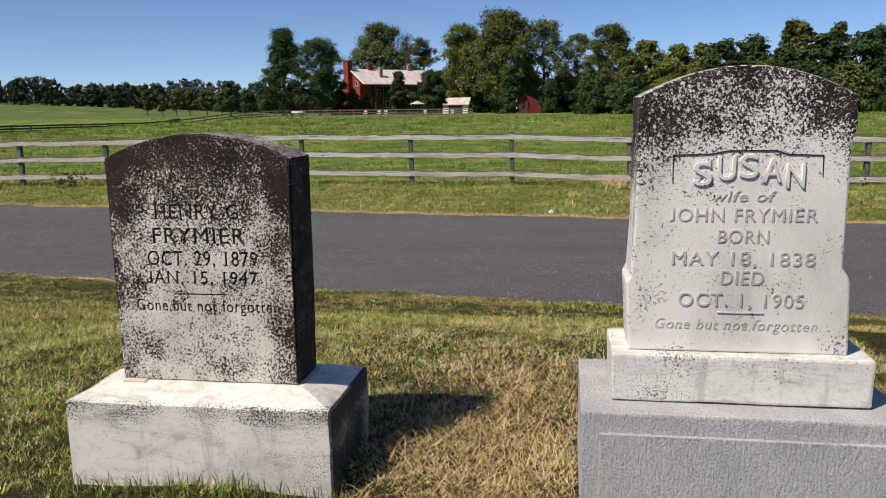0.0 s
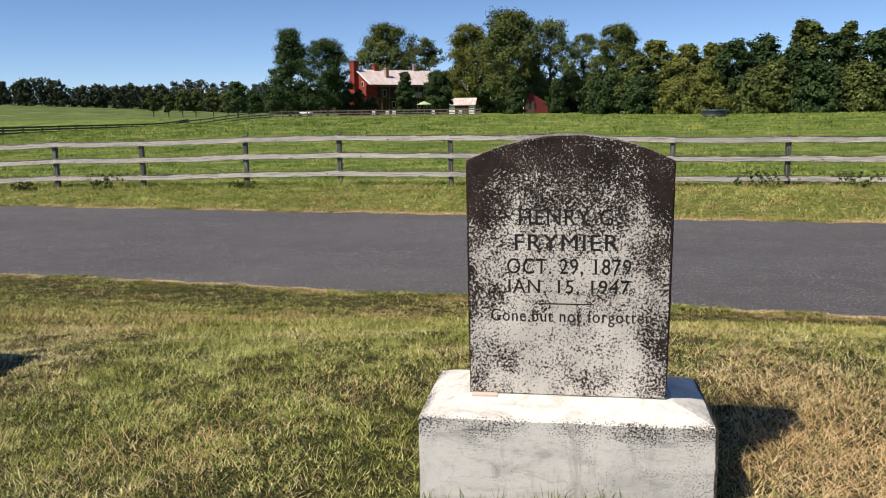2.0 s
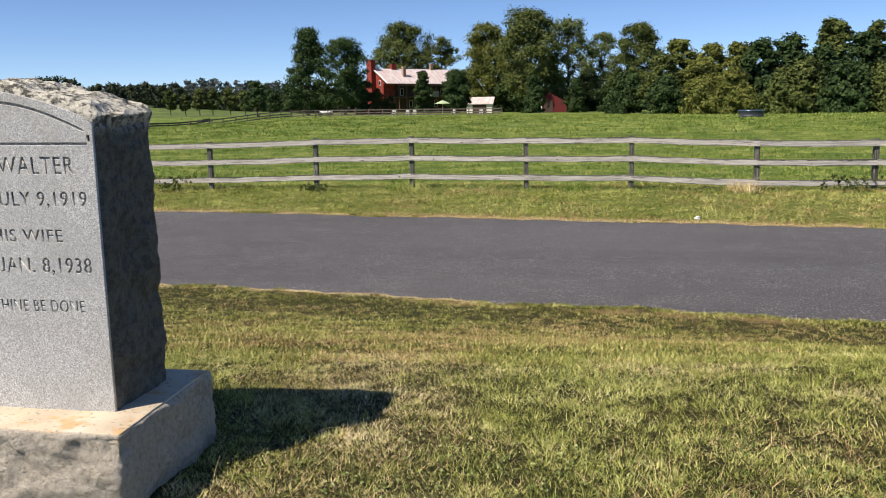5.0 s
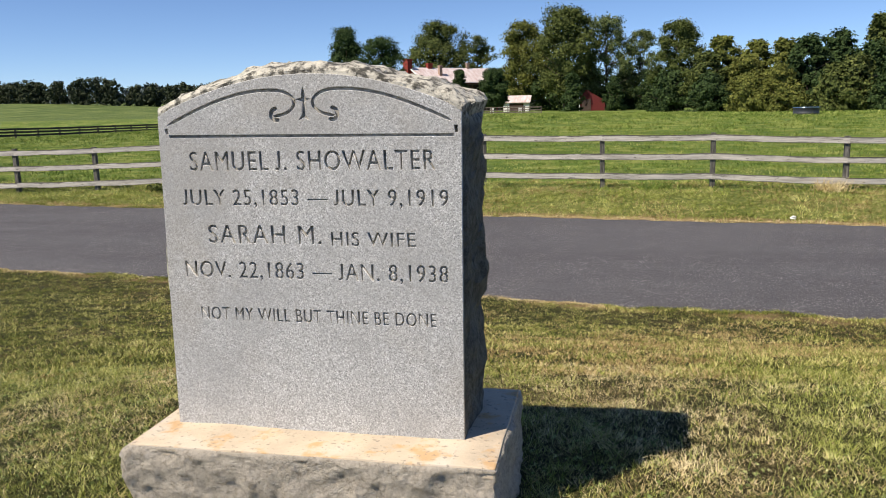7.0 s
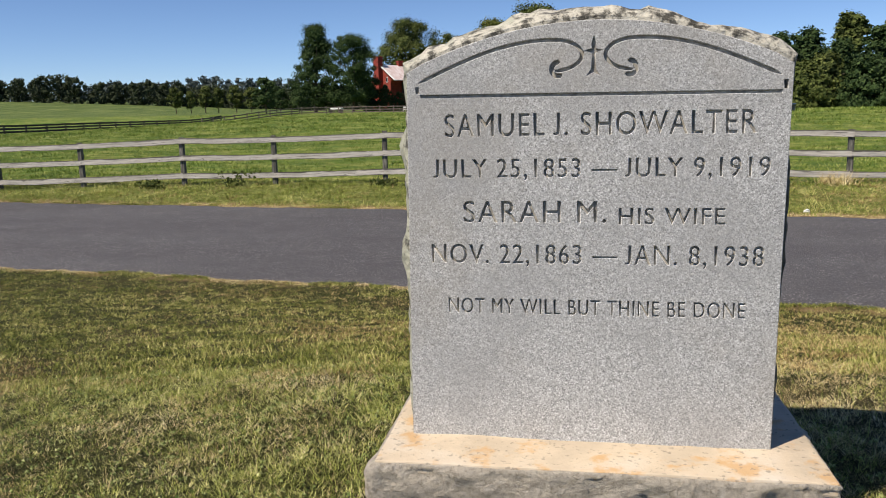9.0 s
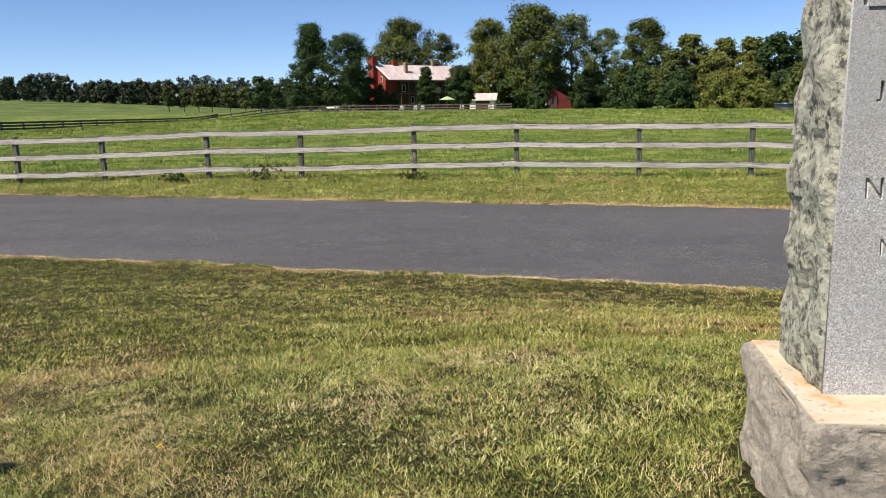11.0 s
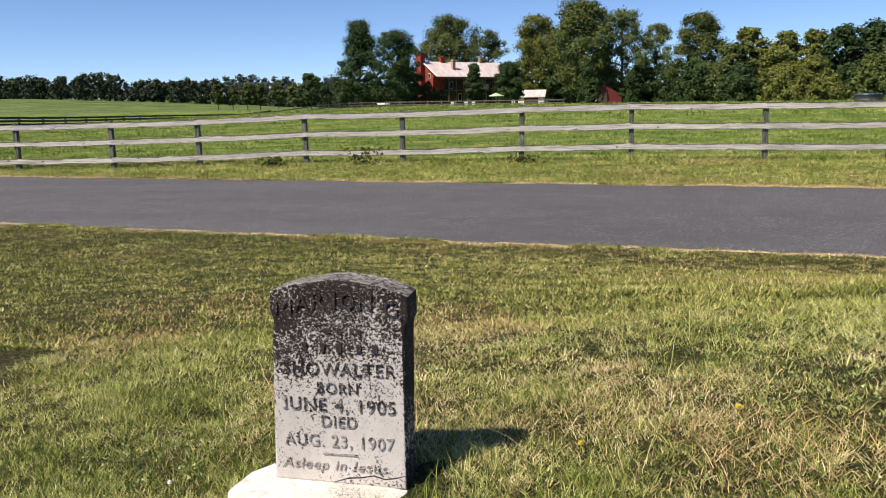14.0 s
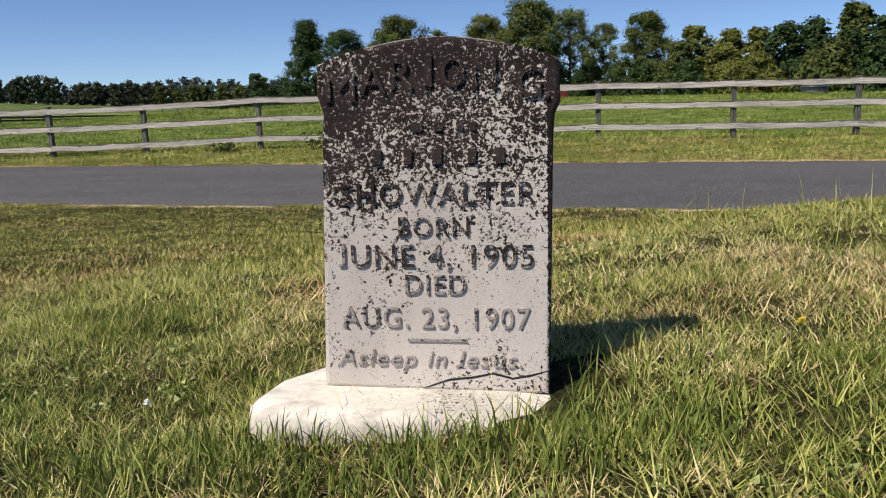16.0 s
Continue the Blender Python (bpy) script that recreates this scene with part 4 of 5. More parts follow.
for z in (3.3, 3.75):
    part("porch_rail", box(-52.5, -33.0, HY - 2.64, HY - 2.58, gz + z, gz + z + 0.1, 0.01), WOOD, house)
for x, z in ((-50.5, 3.2), (-46.5, 3.2), (-42.5, 3.2), (-38.5, 3.2), (-35, 3.2), (-48, 0.4), (-40.5, 0.4)):
    w = part("window", box(x - 0.5, x + 0.5, HY - 0.68, HY - 0.63, gz + z, gz + z + 1.7, 0.01), WHITE, house)
    part("pane", box(x - 0.4, x + 0.4, HY - 0.70, HY - 0.685, gz + z + 0.1, gz + z + 1.6, 0.005), GLASS, w)
part("awning", box(-43.6, -41.2, HY - 3.2, HY - 2.75, gz + 2.8, gz + 4.2, 0.02), plain("grey_lattice", (0.30, 0.29, 0.24)), house)
w = part("gable_window", box(HX0 + 0.34, HX0 + 0.39, HY + 0.6, HY + 1.5, gz + 5.6, gz + 6.9, 0.01), WHITE, house)
part("pane", box(HX0 + 0.31, HX0 + 0.335, HY + 0.7, HY + 1.4, gz + 5.7, gz + 6.8, 0.005), GLASS, w)
part("roof_edge", roof_plane(HX0 - 0.1, HX0 + 0.25, HY - 3.0, gz + 5.92, HY + 4.0, gz + 9.84, 0.16), WHITE, house, "white painted gable trim")
house.matrix_world = Matrix.Translation((-42.4, 199.0, gz)) @ Matrix.Rotation(radians(45), 4, "Z")

sz = float(land(-27, 186)) - 0.1 + float(fall(186)) * 0.35
shed = thing("shed", (-27, 187, sz), "low white shed with a pinkish metal roof", "shed")
part("wall", box(-29.6, -23.7, 186.2, 189, sz - 1.3, sz + 1.9, 0.02), WHITE, shed)
# flat dark panel in place of a shaded inside
part("door", box(-28.2, -25.0, 186.12, 186.18, sz - 0.5, sz + 1.5, 0.01), PORCH, shed, "dark open front")
part("roof", roof_plane(-30.0, -23.4, 185.8, sz + 1.6, 189.4, sz + 3.2), ROOF, shed, "faded pink metal roof")
sz = float(land(-9, 180)) - 0.1 + float(fall(180)) * 0.6
barn = thing("barn", (-9, 181, sz), "small red board barn under the trees", "barn")
bm = bmesh.new()
sec = [(-12.0, sz - 1.6), (-12.0, sz + 2.2), (-10.6, sz + 3.9), (-6.6, sz + 1.5), (-6.6, sz - 1.6)]
fr = [bm.verts.new((x, 180.0, z)) for x, z in sec]
bk = [bm.verts.new((x, 186.0, z)) for x, z in sec]
bm.faces.new(fr)
bm.faces.new(bk[::-1])
for k in range(5):
    bm.faces.new((fr[k], fr[(k + 1) % 5], bk[(k + 1) % 5], bk[k]))
part("wall", bm, BARNRED, barn)
# doorway is a dark plate, its unlit inside given by colour
part("door", box(-11.6, -9.6, 179.9, 179.97, sz - 0.75, sz + 1.9, 0.01), PORCH, barn, "dark open doorway")
part("corner_post", box(-12.15, -11.95, 179.8, 179.95, sz - 1.3, sz + 2.6, 0.01), WHITE, barn)

# garden parasol, chairs by the fence and a pale vehicle
gz2 = float(land(-31.8, 166))
parasol = thing("parasol", (-31.8, 166, gz2), "pale green garden parasol open on its pole", "parasol")
part("pole", tube([(-31.8, 166, gz2 - 0.3), (-31.8, 166, gz2 + 2.6)], [0.04, 0.03]), WHITE, parasol)
bm = bmesh.new()
bmesh.ops.create_cone(bm, cap_ends=False, segments=8, radius1=1.7, radius2=0.05, depth=0.7)
bm.transform(Matrix.Translation((-31.8, 166, gz2 + 2.5)))
part("canopy", bm, plain("pale_green_canvas", (0.42, 0.52, 0.30)), parasol)
for k, (x, y) in enumerate(((-34.6, 133.5), (-32.4, 134.2), (-31.0, 133.2), (-24.5, 134.0), (-19.8, 133.6))):
    z = float(land(x, y))
    ch = thing("lawn_chair", (x, y, z), "weathered pale lawn chair on the farmyard grass", "chair", "lawn chairs")
    part("seat", box(x - 0.3, x + 0.3, y - 0.3, y + 0.3, z + 0.40, z + 0.46, 0.02), CHAIRPAINT, ch)
    part("backrest", box(x - 0.3, x + 0.3, y + 0.26, y + 0.32, z + 0.46, z + 1.0, 0.02), CHAIRPAINT, ch)
    for sx in (-0.26, 0.26):
        for sy in (-0.26, 0.28):
            part("leg", box(x + sx - 0.025, x + sx + 0.025, y + sy - 0.025, y + sy + 0.025, z - 0.05, z + 0.41, 0.005), CHAIRPAINT, ch)
vz = float(land(-46.5, 134))
cart = thing("farm_cart", (-46.5, 134, vz), "low white farm cart parked behind the fence", "cart")
part("bed", box(-47.5, -45.6, 133.2, 134.8, vz + 0.55, vz + 0.95, 0.08), WHITE, cart)
for x in (-47.4, -45.6):
    part("wheel", tube([(x, 133.15, vz + 0.36), (x, 133.4, vz + 0.36)], [0.38, 0.38], 14), DARKBOARD, cart)

# round stock tank at the far side of the pasture
tz = float(land(8.82, 62.8)) - 0.03
tank = thing("water_trough", (8.82, 62.8, tz), "round dark stock water tank in the pasture", "trough")
bm = bmesh.new()
prof = [(0.80, 0.0), (0.98, 0.02), (1.0, 0.16), (0.97, 0.18), (1.0, 0.30), (1.0, 0.46), (1.04, 0.50), (1.0, 0.53), (0.95, 0.50), (0.93, 0.36), (0.0, 0.36)]
rings = [[bm.verts.new((8.82 + r * math.cos(a) * 0.88, 62.8 + r * math.sin(a) * 0.88, tz + z)) for a in (2 * math.pi * j / 28 for j in range(28))] for r, z in prof[:-1]]
for a, b in zip(rings, rings[1:]):
    for j in range(28):
        bm.faces.new((a[j], a[(j + 1) % 28], b[(j + 1) % 28], b[j]))
bm.faces.new(rings[-1])
part("tub", bm, plain("dark_rubber", (0.035, 0.04, 0.05), 0.5), tank, smooth=True)
bm = bmesh.new()
bmesh.ops.create_circle(bm, cap_ends=True, segments=28, radius=0.82)
bm.transform(Matrix.Translation((8.82, 62.8, tz + 0.455)))
bm2 = bmesh.new()
hoop = [[bm2.verts.new((8.82 + (0.885 + 0.035 * math.cos(b)) * math.cos(a), 62.8 + (0.885 + 0.035 * math.cos(b)) * math.sin(a), tz + 0.53 + 0.035 * math.sin(b))) for b in (2 * math.pi * j / 8 for j in range(8))] for a in (2 * math.pi * i / 32 for i in range(32))]
for i in range(32):
    for j in range(8):
        bm2.faces.new((hoop[i][j], hoop[(i + 1) % 32][j], hoop[(i + 1) % 32][(j + 1) % 8], hoop[i][(j + 1) % 8]))
# hoop added in blue-grey, its colour standing in for sky glints
part("rim", bm2, plain("sky_glint_rim", (0.35, 0.47, 0.60), 0.22, 0.9), tank, "shiny rim coloured blue-grey for glints of sky", True)
part("water", bm, plain("still_water", (0.02, 0.03, 0.04), 0.03), tank, "water reflecting the sky")

# white litter on the far verge
lz = float(land(-0.98, 18.2))
bm = bmesh.new()
bmesh.ops.create_icosphere(bm, subdivisions=3, radius=0.055)
for v in bm.verts:
    v.co = Vector((v.co.x * 1.2, v.co.y * 0.8, v.co.z * 0.75)) + noise.noise_vector(v.co * 22) * 0.025
bm.transform(Matrix.Translation((-0.98, 18.2, lz + 0.04)))
me = bpy.data.meshes.new("crumpled_bag")
bm.to_mesh(me)
bm.free()
me.materials.append(WHITE)
tagged(new("crumpled_bag", me), "small crumpled white bag on the road verge", "litter")


# ---- trees ----
def foliage(name, lo, mid, hi):
    m = Mat(name, 0.8, spec=0.2)
    r = m.island()
    c = m.ramp(r, (0.0, lo), (0.55, mid), (1.0, hi))
    c = m.mix(m.span(m.noise(0.22, 4), 0.35, 0.65, 0, 0.6), c, mid)
    m.b.inputs["Transmission Weight"].default_value = 0.0
    return m.done(c)


DARK = foliage("dark_green_leaves", (0.0167, 0.0334, 0.0106), (0.0365, 0.0654, 0.0182), (0.0722, 0.1102, 0.0334))
MIDGREEN = foliage("green_leaves", (0.030, 0.044, 0.011), (0.080, 0.103, 0.024), (0.160, 0.180, 0.050))
YELLOW = foliage("yellowing_leaves", (0.052, 0.066, 0.013), (0.125, 0.142, 0.028), (0.235, 0.235, 0.055))
PALE = foliage("pale_green_leaves", (0.055, 0.080, 0.028), (0.125, 0.16, 0.055), (0.22, 0.25, 0.10))
# skyline leaves greyed and flattened: distance haze is in the colour
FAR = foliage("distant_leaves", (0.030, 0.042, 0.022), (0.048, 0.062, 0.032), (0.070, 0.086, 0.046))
BARK = plain("bark", (0.10, 0.08, 0.06), 0.95)


def leaves(rng, centres, radii, per, size, squash=0.8, heart=None):
    """Clumps of small pointed leaf sprays scattered through a set of lumps; they face out of the lump and out of the crown's heart."""
    n = len(centres) * per
    c = np.repeat(centres, per, 0)
    r = np.repeat(radii, per)
    d = rng.normal(size=(n, 3))
    d /= np.linalg.norm(d, axis=1)[:, None]
    rad = r * np.clip(np.abs(rng.normal(0.62, 0.34, n)), 0, 1.15)
    p = c + d * rad[:, None] * np.array([1, 1, squash])
    nrm = d * 0.55 + rng.normal(size=(n, 3)) * 0.50 + np.array([0, 0, 0.30])
    if heart is not None:
        out = p - np.asarray(heart)
        nrm += 0.45 * out / np.linalg.norm(out, axis=1)[:, None]
    nrm /= np.linalg.norm(nrm, axis=1)[:, None]
    u = np.cross(nrm, rng.normal(size=(n, 3)))
    u /= np.linalg.norm(u, axis=1)[:, None]
    w = np.cross(nrm, u)
    s = size * rng.uniform(0.55, 1.35, n)[:, None]
    co = np.stack([p - u * s - w * s * 0.45, p + u * s * 0.9 - w * s * 0.25, p + w * s * 0.95 - nrm * s * 0.2], 1).reshape(-1, 3)
    return co, np.arange(n * 3).reshape(-1, 3)


def tree(x, y, z, h, r, mat, style="round", seed=0, per=95, lumps=34, label="", category="tree", group="trees", size=None, name="tree"):
    rng = np.random.default_rng(seed)
    r = r * 1.2
    h = h + float(fall(y))
    lumps = int(lumps * 2.6)
    per = int(per * 0.9)
    t = thing(name, (x, y, z), label, category, group)
    pts, rad = [], []
    bole = 0.10 if style == "cone" else 0.16
    for k in range(6):
        u = k / 5
        pts.append((x + 0.02 * h * math.sin(u * 3 + seed), y + 0.02 * h * math.cos(u * 2.3 + seed), z - 0.4 + u * h * 0.82))
        rad.append(0.022 * h * (1 - 0.85 * u))
    bm = tube(pts, rad, 7)
    tip = []
    for k in range(9):
        a = k * 2.4 + seed
        u = 0.3 + 0.5 * k / 9
        p0 = Vector(pts[0]).lerp(Vector(pts[-1]), u)
        p2 = p0 + Vector((math.cos(a) * r * 0.72, math.sin(a) * r * 0.72, h * 0.12))
        limb = tube([p0, p0.lerp(p2, 0.5) - Vector((0, 0, 0.02 * h)), p2], [0.010 * h, 0.006 * h, 0.002 * h], 5)
        me = bpy.data.meshes.new("limb")
        limb.to_mesh(me)
        limb.free()
        bm.from_mesh(me)
        bpy.data.meshes.remove(me)
    part("trunk", bm, BARK, t)
    cs, rs = [], []
    for k in range(lumps):
        if style == "cone":
            u = rng.uniform(0, 1) ** 0.8
            zz = z + h * (0.06 + 0.88 * u)
            env = r * (0.25 + 0.9 * (1 - u) ** 0.6) * min(1, 0.6 + u * 2) * (0.8 if u > 0.55 else 1.0)
        elif style == "tall":
            u = rng.uniform(0, 1)
            zz = z + h * (0.05 + 0.90 * u)
            env = r * math.sin(math.pi * min(1, 0.22 + 0.72 * u)) ** 0.75
        elif style == "field":
            u = rng.uniform(0, 1)
            zz = z + h * (0.27 + 0.68 * u)
            env = 0.9 * r * math.sin(math.pi * min(1, 0.25 + 0.68 * u)) ** 0.7
        elif style == "bush":
            u = rng.uniform(0, 1)
            zz = z + h * (0.02 + 0.88 * u)
            env = r * (1 - 0.75 * u ** 2.2)
        else:
            u = rng.uniform(0, 1)
            zz = z + h * (bole + (0.93 - bole) * u)
            env = r * math.sin(math.pi * min(1, 0.16 + 0.76 * u)) ** 0.65
        a = rng.uniform(0, 2 * math.pi)
        q = env * (0.80 + 0.22 * math.sin(a * 3 + seed) * math.sin(u * 9 + seed)) * rng.uniform(0.0, 1.0) ** 0.45
        cs.append((x + q * math.cos(a), y + q * math.sin(a), zz))
        rs.append(rng.uniform(0.13, 0.30) * r)
    cs.append((x, y, z + h * 0.93))
    rs.append(0.16 * r)
    co, f = leaves(rng, np.array(cs), np.array(rs), per, 0.78 * (size or 0.028 * h), 0.75, (x, y, z + 0.45 * h))
    co[:, 2] = np.maximum(co[:, 2], z - 0.1)
    part("crown", raw_mesh("crown", co, f, False), mat, t)
    return t


YARD = [(-62.6, 172, 17.4, 5.5, DARK, "cone", "tall dark evergreen by the farmhouse"), (-53.8, 170, 15.3, 5.2, DARK, "round", "dark green leafy tree by the farmhouse"),
        (-53.1, 226, 23.5, 8.9, MIDGREEN, "round", "large green tree behind the farmhouse"), (-42.2, 228, 19.8, 4.8, MIDGREEN, "round", "open-crowned tree behind the farmhouse"),
        (-39.0, 182, 8.8, 2.3, DARK, "cone", "small green tree before the porch"), (-30.4, 176, 8.7, 3.1, DARK, "round", "dark round tree beside the farmhouse"),
        (-26.6, 202, 20.4, 6.6, YELLOW, "round", "big yellow-green shade tree"), (-15.2, 184, 21.2, 7.6, MIDGREEN, "round", "biggest spreading shade tree in the yard"),
        (-6.9, 190, 19.8, 6.9, PALE, "round", "pale airy tree in the yard"), (1.2, 194, 17.0, 4.6, PALE, "round", "thin airy tree in the yard"), (7.0, 160, 15.7, 4.8, MIDGREEN, "round", "green tree at the edge of the wood")]
for k, (x, y, h, r, mt, st, lb) in enumerate(YARD):
    z = float(land(x, y)) - 0.2
    thin = "airy" in lb or "open" in lb
    tree(x, y, z, h * (1.05 if h > 15 else 1.0), r, mt, st, 11 + k, 160 if thin else 250, 46 if thin else 62, lb, size=0.0145 * h if h > 10 else 0.024 * h)
for k, (x, y, h, r) in enumerate(((-13.2, 172, 7.5, 2.6), (-4.6, 174, 6.5, 2.2), (-20, 200, 12, 5.5), (-2, 200, 9, 5), (4, 186, 8, 4.5), (-12, 198, 11, 6), (-33, 205, 10, 4), (-51.3, 177, 5.2, 2.3), (-48.6, 178, 5.0, 2.2), (-45.8, 179, 3.4, 1.7))):
    tree(x, y, float(land(x, y)) - 0.2, h, r, DARK, "bush", 41 + k, 130, 34, "dark undergrowth tree behind the yard", size=0.035 * h)
WOOD_ROW = [(11.4, 130, 10.9, 3.2, YELLOW), (14.7, 122, 9.6, 3.0, YELLOW), (18.0, 120, 9.6, 2.8, YELLOW), (8.6, 126, 8.5, 2.9, MIDGREEN), (11.9, 112, 6.8, 2.6, YELLOW), (15.0, 106, 5.6, 2.1, YELLOW), (18.9, 110, 9.1, 3.0, DARK),
            (23.1, 113, 9.8, 3.1, DARK), (25.5, 107, 8.0, 2.5, DARK), (29.3, 116, 12.0, 3.0, MIDGREEN), (32.0, 113, 10.0, 2.7, DARK), (35.0, 118, 11.8, 1.9, MIDGREEN), (36.4, 112, 9.9, 2.8, DARK), (39.8, 116, 10.9, 3.0, DARK)]
WOOD_ROW += [(43.0, 111, 9.6, 3.1, MIDGREEN), (47.0, 112, 10.2, 3.2, DARK), (51.0, 112, 9.2, 3.2, DARK), (55.0, 113, 10, 3.3, MIDGREEN), (60, 113, 9.6, 3.5, DARK)]
for k, (x, y, h, r, mt) in enumerate(WOOD_ROW):
    tree(x, y, float(land(x, y)) - 0.2, h, r, mt, "tall", 71 + k, 105, 52, "leafy tree in the wood beyond the pasture", group="woodland trees", size=0.029 * h)
SCRUB = [(25.7, 98, 6.0, 3.0), (30.1, 97, 5.6, 3.1), (35.2, 98, 5.7, 3.0), (19.8, 99, 5.3, 2.7), (40.5, 99, 6.0, 3.2), (46, 100, 5.8, 3.2), (15.2, 101, 3.6, 2.2), (11.5, 106, 4.6, 2.6), (7.5, 112, 5.0, 2.8), (22.8, 103, 6.4, 2.8), (33, 93, 2.2, 1.5), (51, 101, 6, 3.2), (3.5, 130, 6.0, 3.4)]
for k, (x, y, h, r) in enumerate(SCRUB):
    tree(x, y, float(land(x, y)) - 0.2, h, r, YELLOW if 10 < x < 18 else (DARK, MIDGREEN, DARK, MIDGREEN)[k % 4], "bush", 131 + k, 105, 44, "dense bushy tree at the wood's edge", category="bush", group="wood edge bushes", size=0.045 * h, name="bush")
MID = [(-113.5, 205, 6.2, 2.2), (-110.0, 207, 5.0, 1.8), (-102.3, 200, 6.0, 2.1), (-99.6, 202, 5.6, 1.9), (-91.6, 195, 5.8, 2.3), (-86.4, 192, 5.3, 2.1), (-65.8, 150, 6.2, 2.5), (-62.5, 160, 4.0, 2.2), (-69.5, 168, 4.2, 2.2), (-75, 180, 5, 2.4), (-57.5, 168, 5.5, 2.2)]
for k, (x, y, h, r) in enumerate(MID):
    tree(x, y, float(land(x, y)) - 0.2, h, r, MIDGREEN if y > 185 else DARK, "field", 171 + k, 90, 20, "small round field tree in a row", group="field trees", size=0.05 * h)

# far woods along the skyline
rng = np.random.default_rng(5)
cs, rs = [], []
for u in np.linspace(0, 1, 180):
    x = -420 + 560 * u + rng.uniform(-1.5, 1.5)
    y = 335 + 14 * math.sin(u * 17) + rng.uniform(-10, 10)
    z = float(land(x, y))
    h = 9.8 + 1.3 * math.sin(u * 23) + 0.9 * math.sin(u * 61 + 1) + rng.uniform(-1.5, 1.9)
    wide = rng.uniform(3.2, 5.0)
    for v in range(22):
        w = (v + rng.uniform(0, 1)) / 22
        a, q = rng.uniform(0, 2 * math.pi), rng.uniform(0, 1) ** 0.5 * wide * math.sin(math.pi * (0.40 + 0.54 * w)) ** 0.6
        cs.append((x + q * math.cos(a), y + q * math.sin(a), z + h * (0.02 + 0.88 * w)))
        rs.append(rng.uniform(1.0, 1.9))
co, f = leaves(rng, np.array(cs), np.array(rs), 40, 0.55)
far = new("far_woods", raw_mesh("far_woods", co, f, False))
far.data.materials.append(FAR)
tagged(far, "dark distant line of woods on the skyline", "woods", kind="stuff")

# a paler ridge of woods farther off, haze tinted into its leaf colours
rng = np.random.default_rng(6)
cs, rs = [], []
for u in np.linspace(0, 1, 150):
    x = -470 + 420 * u
    y = 470 + rng.uniform(-12, 12)
    z = float(land(x, y))
    h = 12.6 + 2.4 * math.sin(u * 11 + 0.6) + 1.2 * math.sin(u * 47) + rng.uniform(-1, 1)
    for v in range(7):
        w = (v + rng.uniform(0, 1)) / 7
        cs.append((x + rng.uniform(-4, 4), y + rng.uniform(-4, 4), z + h * (0.1 + 0.85 * w)))
        rs.append(rng.uniform(2.4, 3.8) * (1.15 - 0.4 * w))
co, f = leaves(rng, np.array(cs), np.array(rs), 24, 1.1)
far = new("far_woods", raw_mesh("far_woods", co, f, False))
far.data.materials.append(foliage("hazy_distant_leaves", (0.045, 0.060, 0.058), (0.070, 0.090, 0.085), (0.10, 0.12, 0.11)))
tagged(far, "hazy blue-green ridge of distant woods", "woods", kind="stuff")


# ---- grass ----
def patchy(x, y, size, seed):
    """Smooth random patches of about that size in metres, from 0 to 1."""
    table = np.random.default_rng(seed).uniform(0, 1, (128, 128))
    u, v = np.asarray(x) / size + 200.3, np.asarray(y) / size + 100.7
    i, j = np.floor(u).astype(int), np.floor(v).astype(int)
    fu, fv = ease(u - i), ease(v - j)
    a, b = table[i % 128, j % 128], table[(i + 1) % 128, j % 128]
    c, d = table[i % 128, (j + 1) % 128], table[(i + 1) % 128, (j + 1) % 128]
    return (a * (1 - fu) + b * fu) * (1 - fv) + (c * (1 - fu) + d * fu) * fv


def blades(rng, x, y, h, w, lean, segs=2, zoff=0.0, way=None):
    """Grass blades: narrow curved strips that taper to a point."""
    n = len(x)
    z = bumpy(x, y) - 0.006 + zoff
    a = rng.uniform(0, 2 * np.pi, n)
    d = rng.uniform(0, 2 * np.pi, n) if way is None else way
    sx, sy = np.cos(a) * w / 2, np.sin(a) * w / 2
    lx, ly = np.cos(d) * lean * h, np.sin(d) * lean * h
    up = np.sqrt(np.clip(1 - lean ** 2 * 0.6, 0.15, 1)) * h
    p0 = np.stack([x, y, z], 1)
    s = np.stack([sx, sy, 0 * sx], 1)
    if segs == 1:
        tip = p0 + np.stack([lx, ly, up], 1)
        co = np.stack([p0 - s, p0 + s, tip], 1).reshape(-1, 3)
        return co, np.arange(n * 3).reshape(-1, 3)
    mid = p0 + np.stack([lx * 0.35, ly * 0.35, up * 0.6], 1)
    tip = p0 + np.stack([lx, ly, up], 1)
    co = np.stack([p0 - s, p0 + s, mid + s * 0.7, mid - s * 0.7, tip], 1).reshape(-1, 3)
    b = (np.arange(n) * 5)[:, None]
    tri = np.concatenate([b + np.array([0, 1, 2]), b + np.array([0, 2, 3]), b + np.array([3, 2, 4])], 0)
    return co, tri


def clear(x, y):
    """Where grass can grow: not on stones or asphalt."""
    v = y + 0.125 * x
    ok = (v < 9.50) | (v > 17.68)
    for x0, x1, y0, y1 in ((-2.09, -1.26, 2.38, 2.81), (-0.58, 0.27, 2.36, 2.85), (-6.25, -4.99, 2.56, 3.30), (-9.68, -9.14, 2.90, 3.18)):
        ok &= ~((x > x0) & (x < x1) & (y > y0) & (y < y1))
    return ok


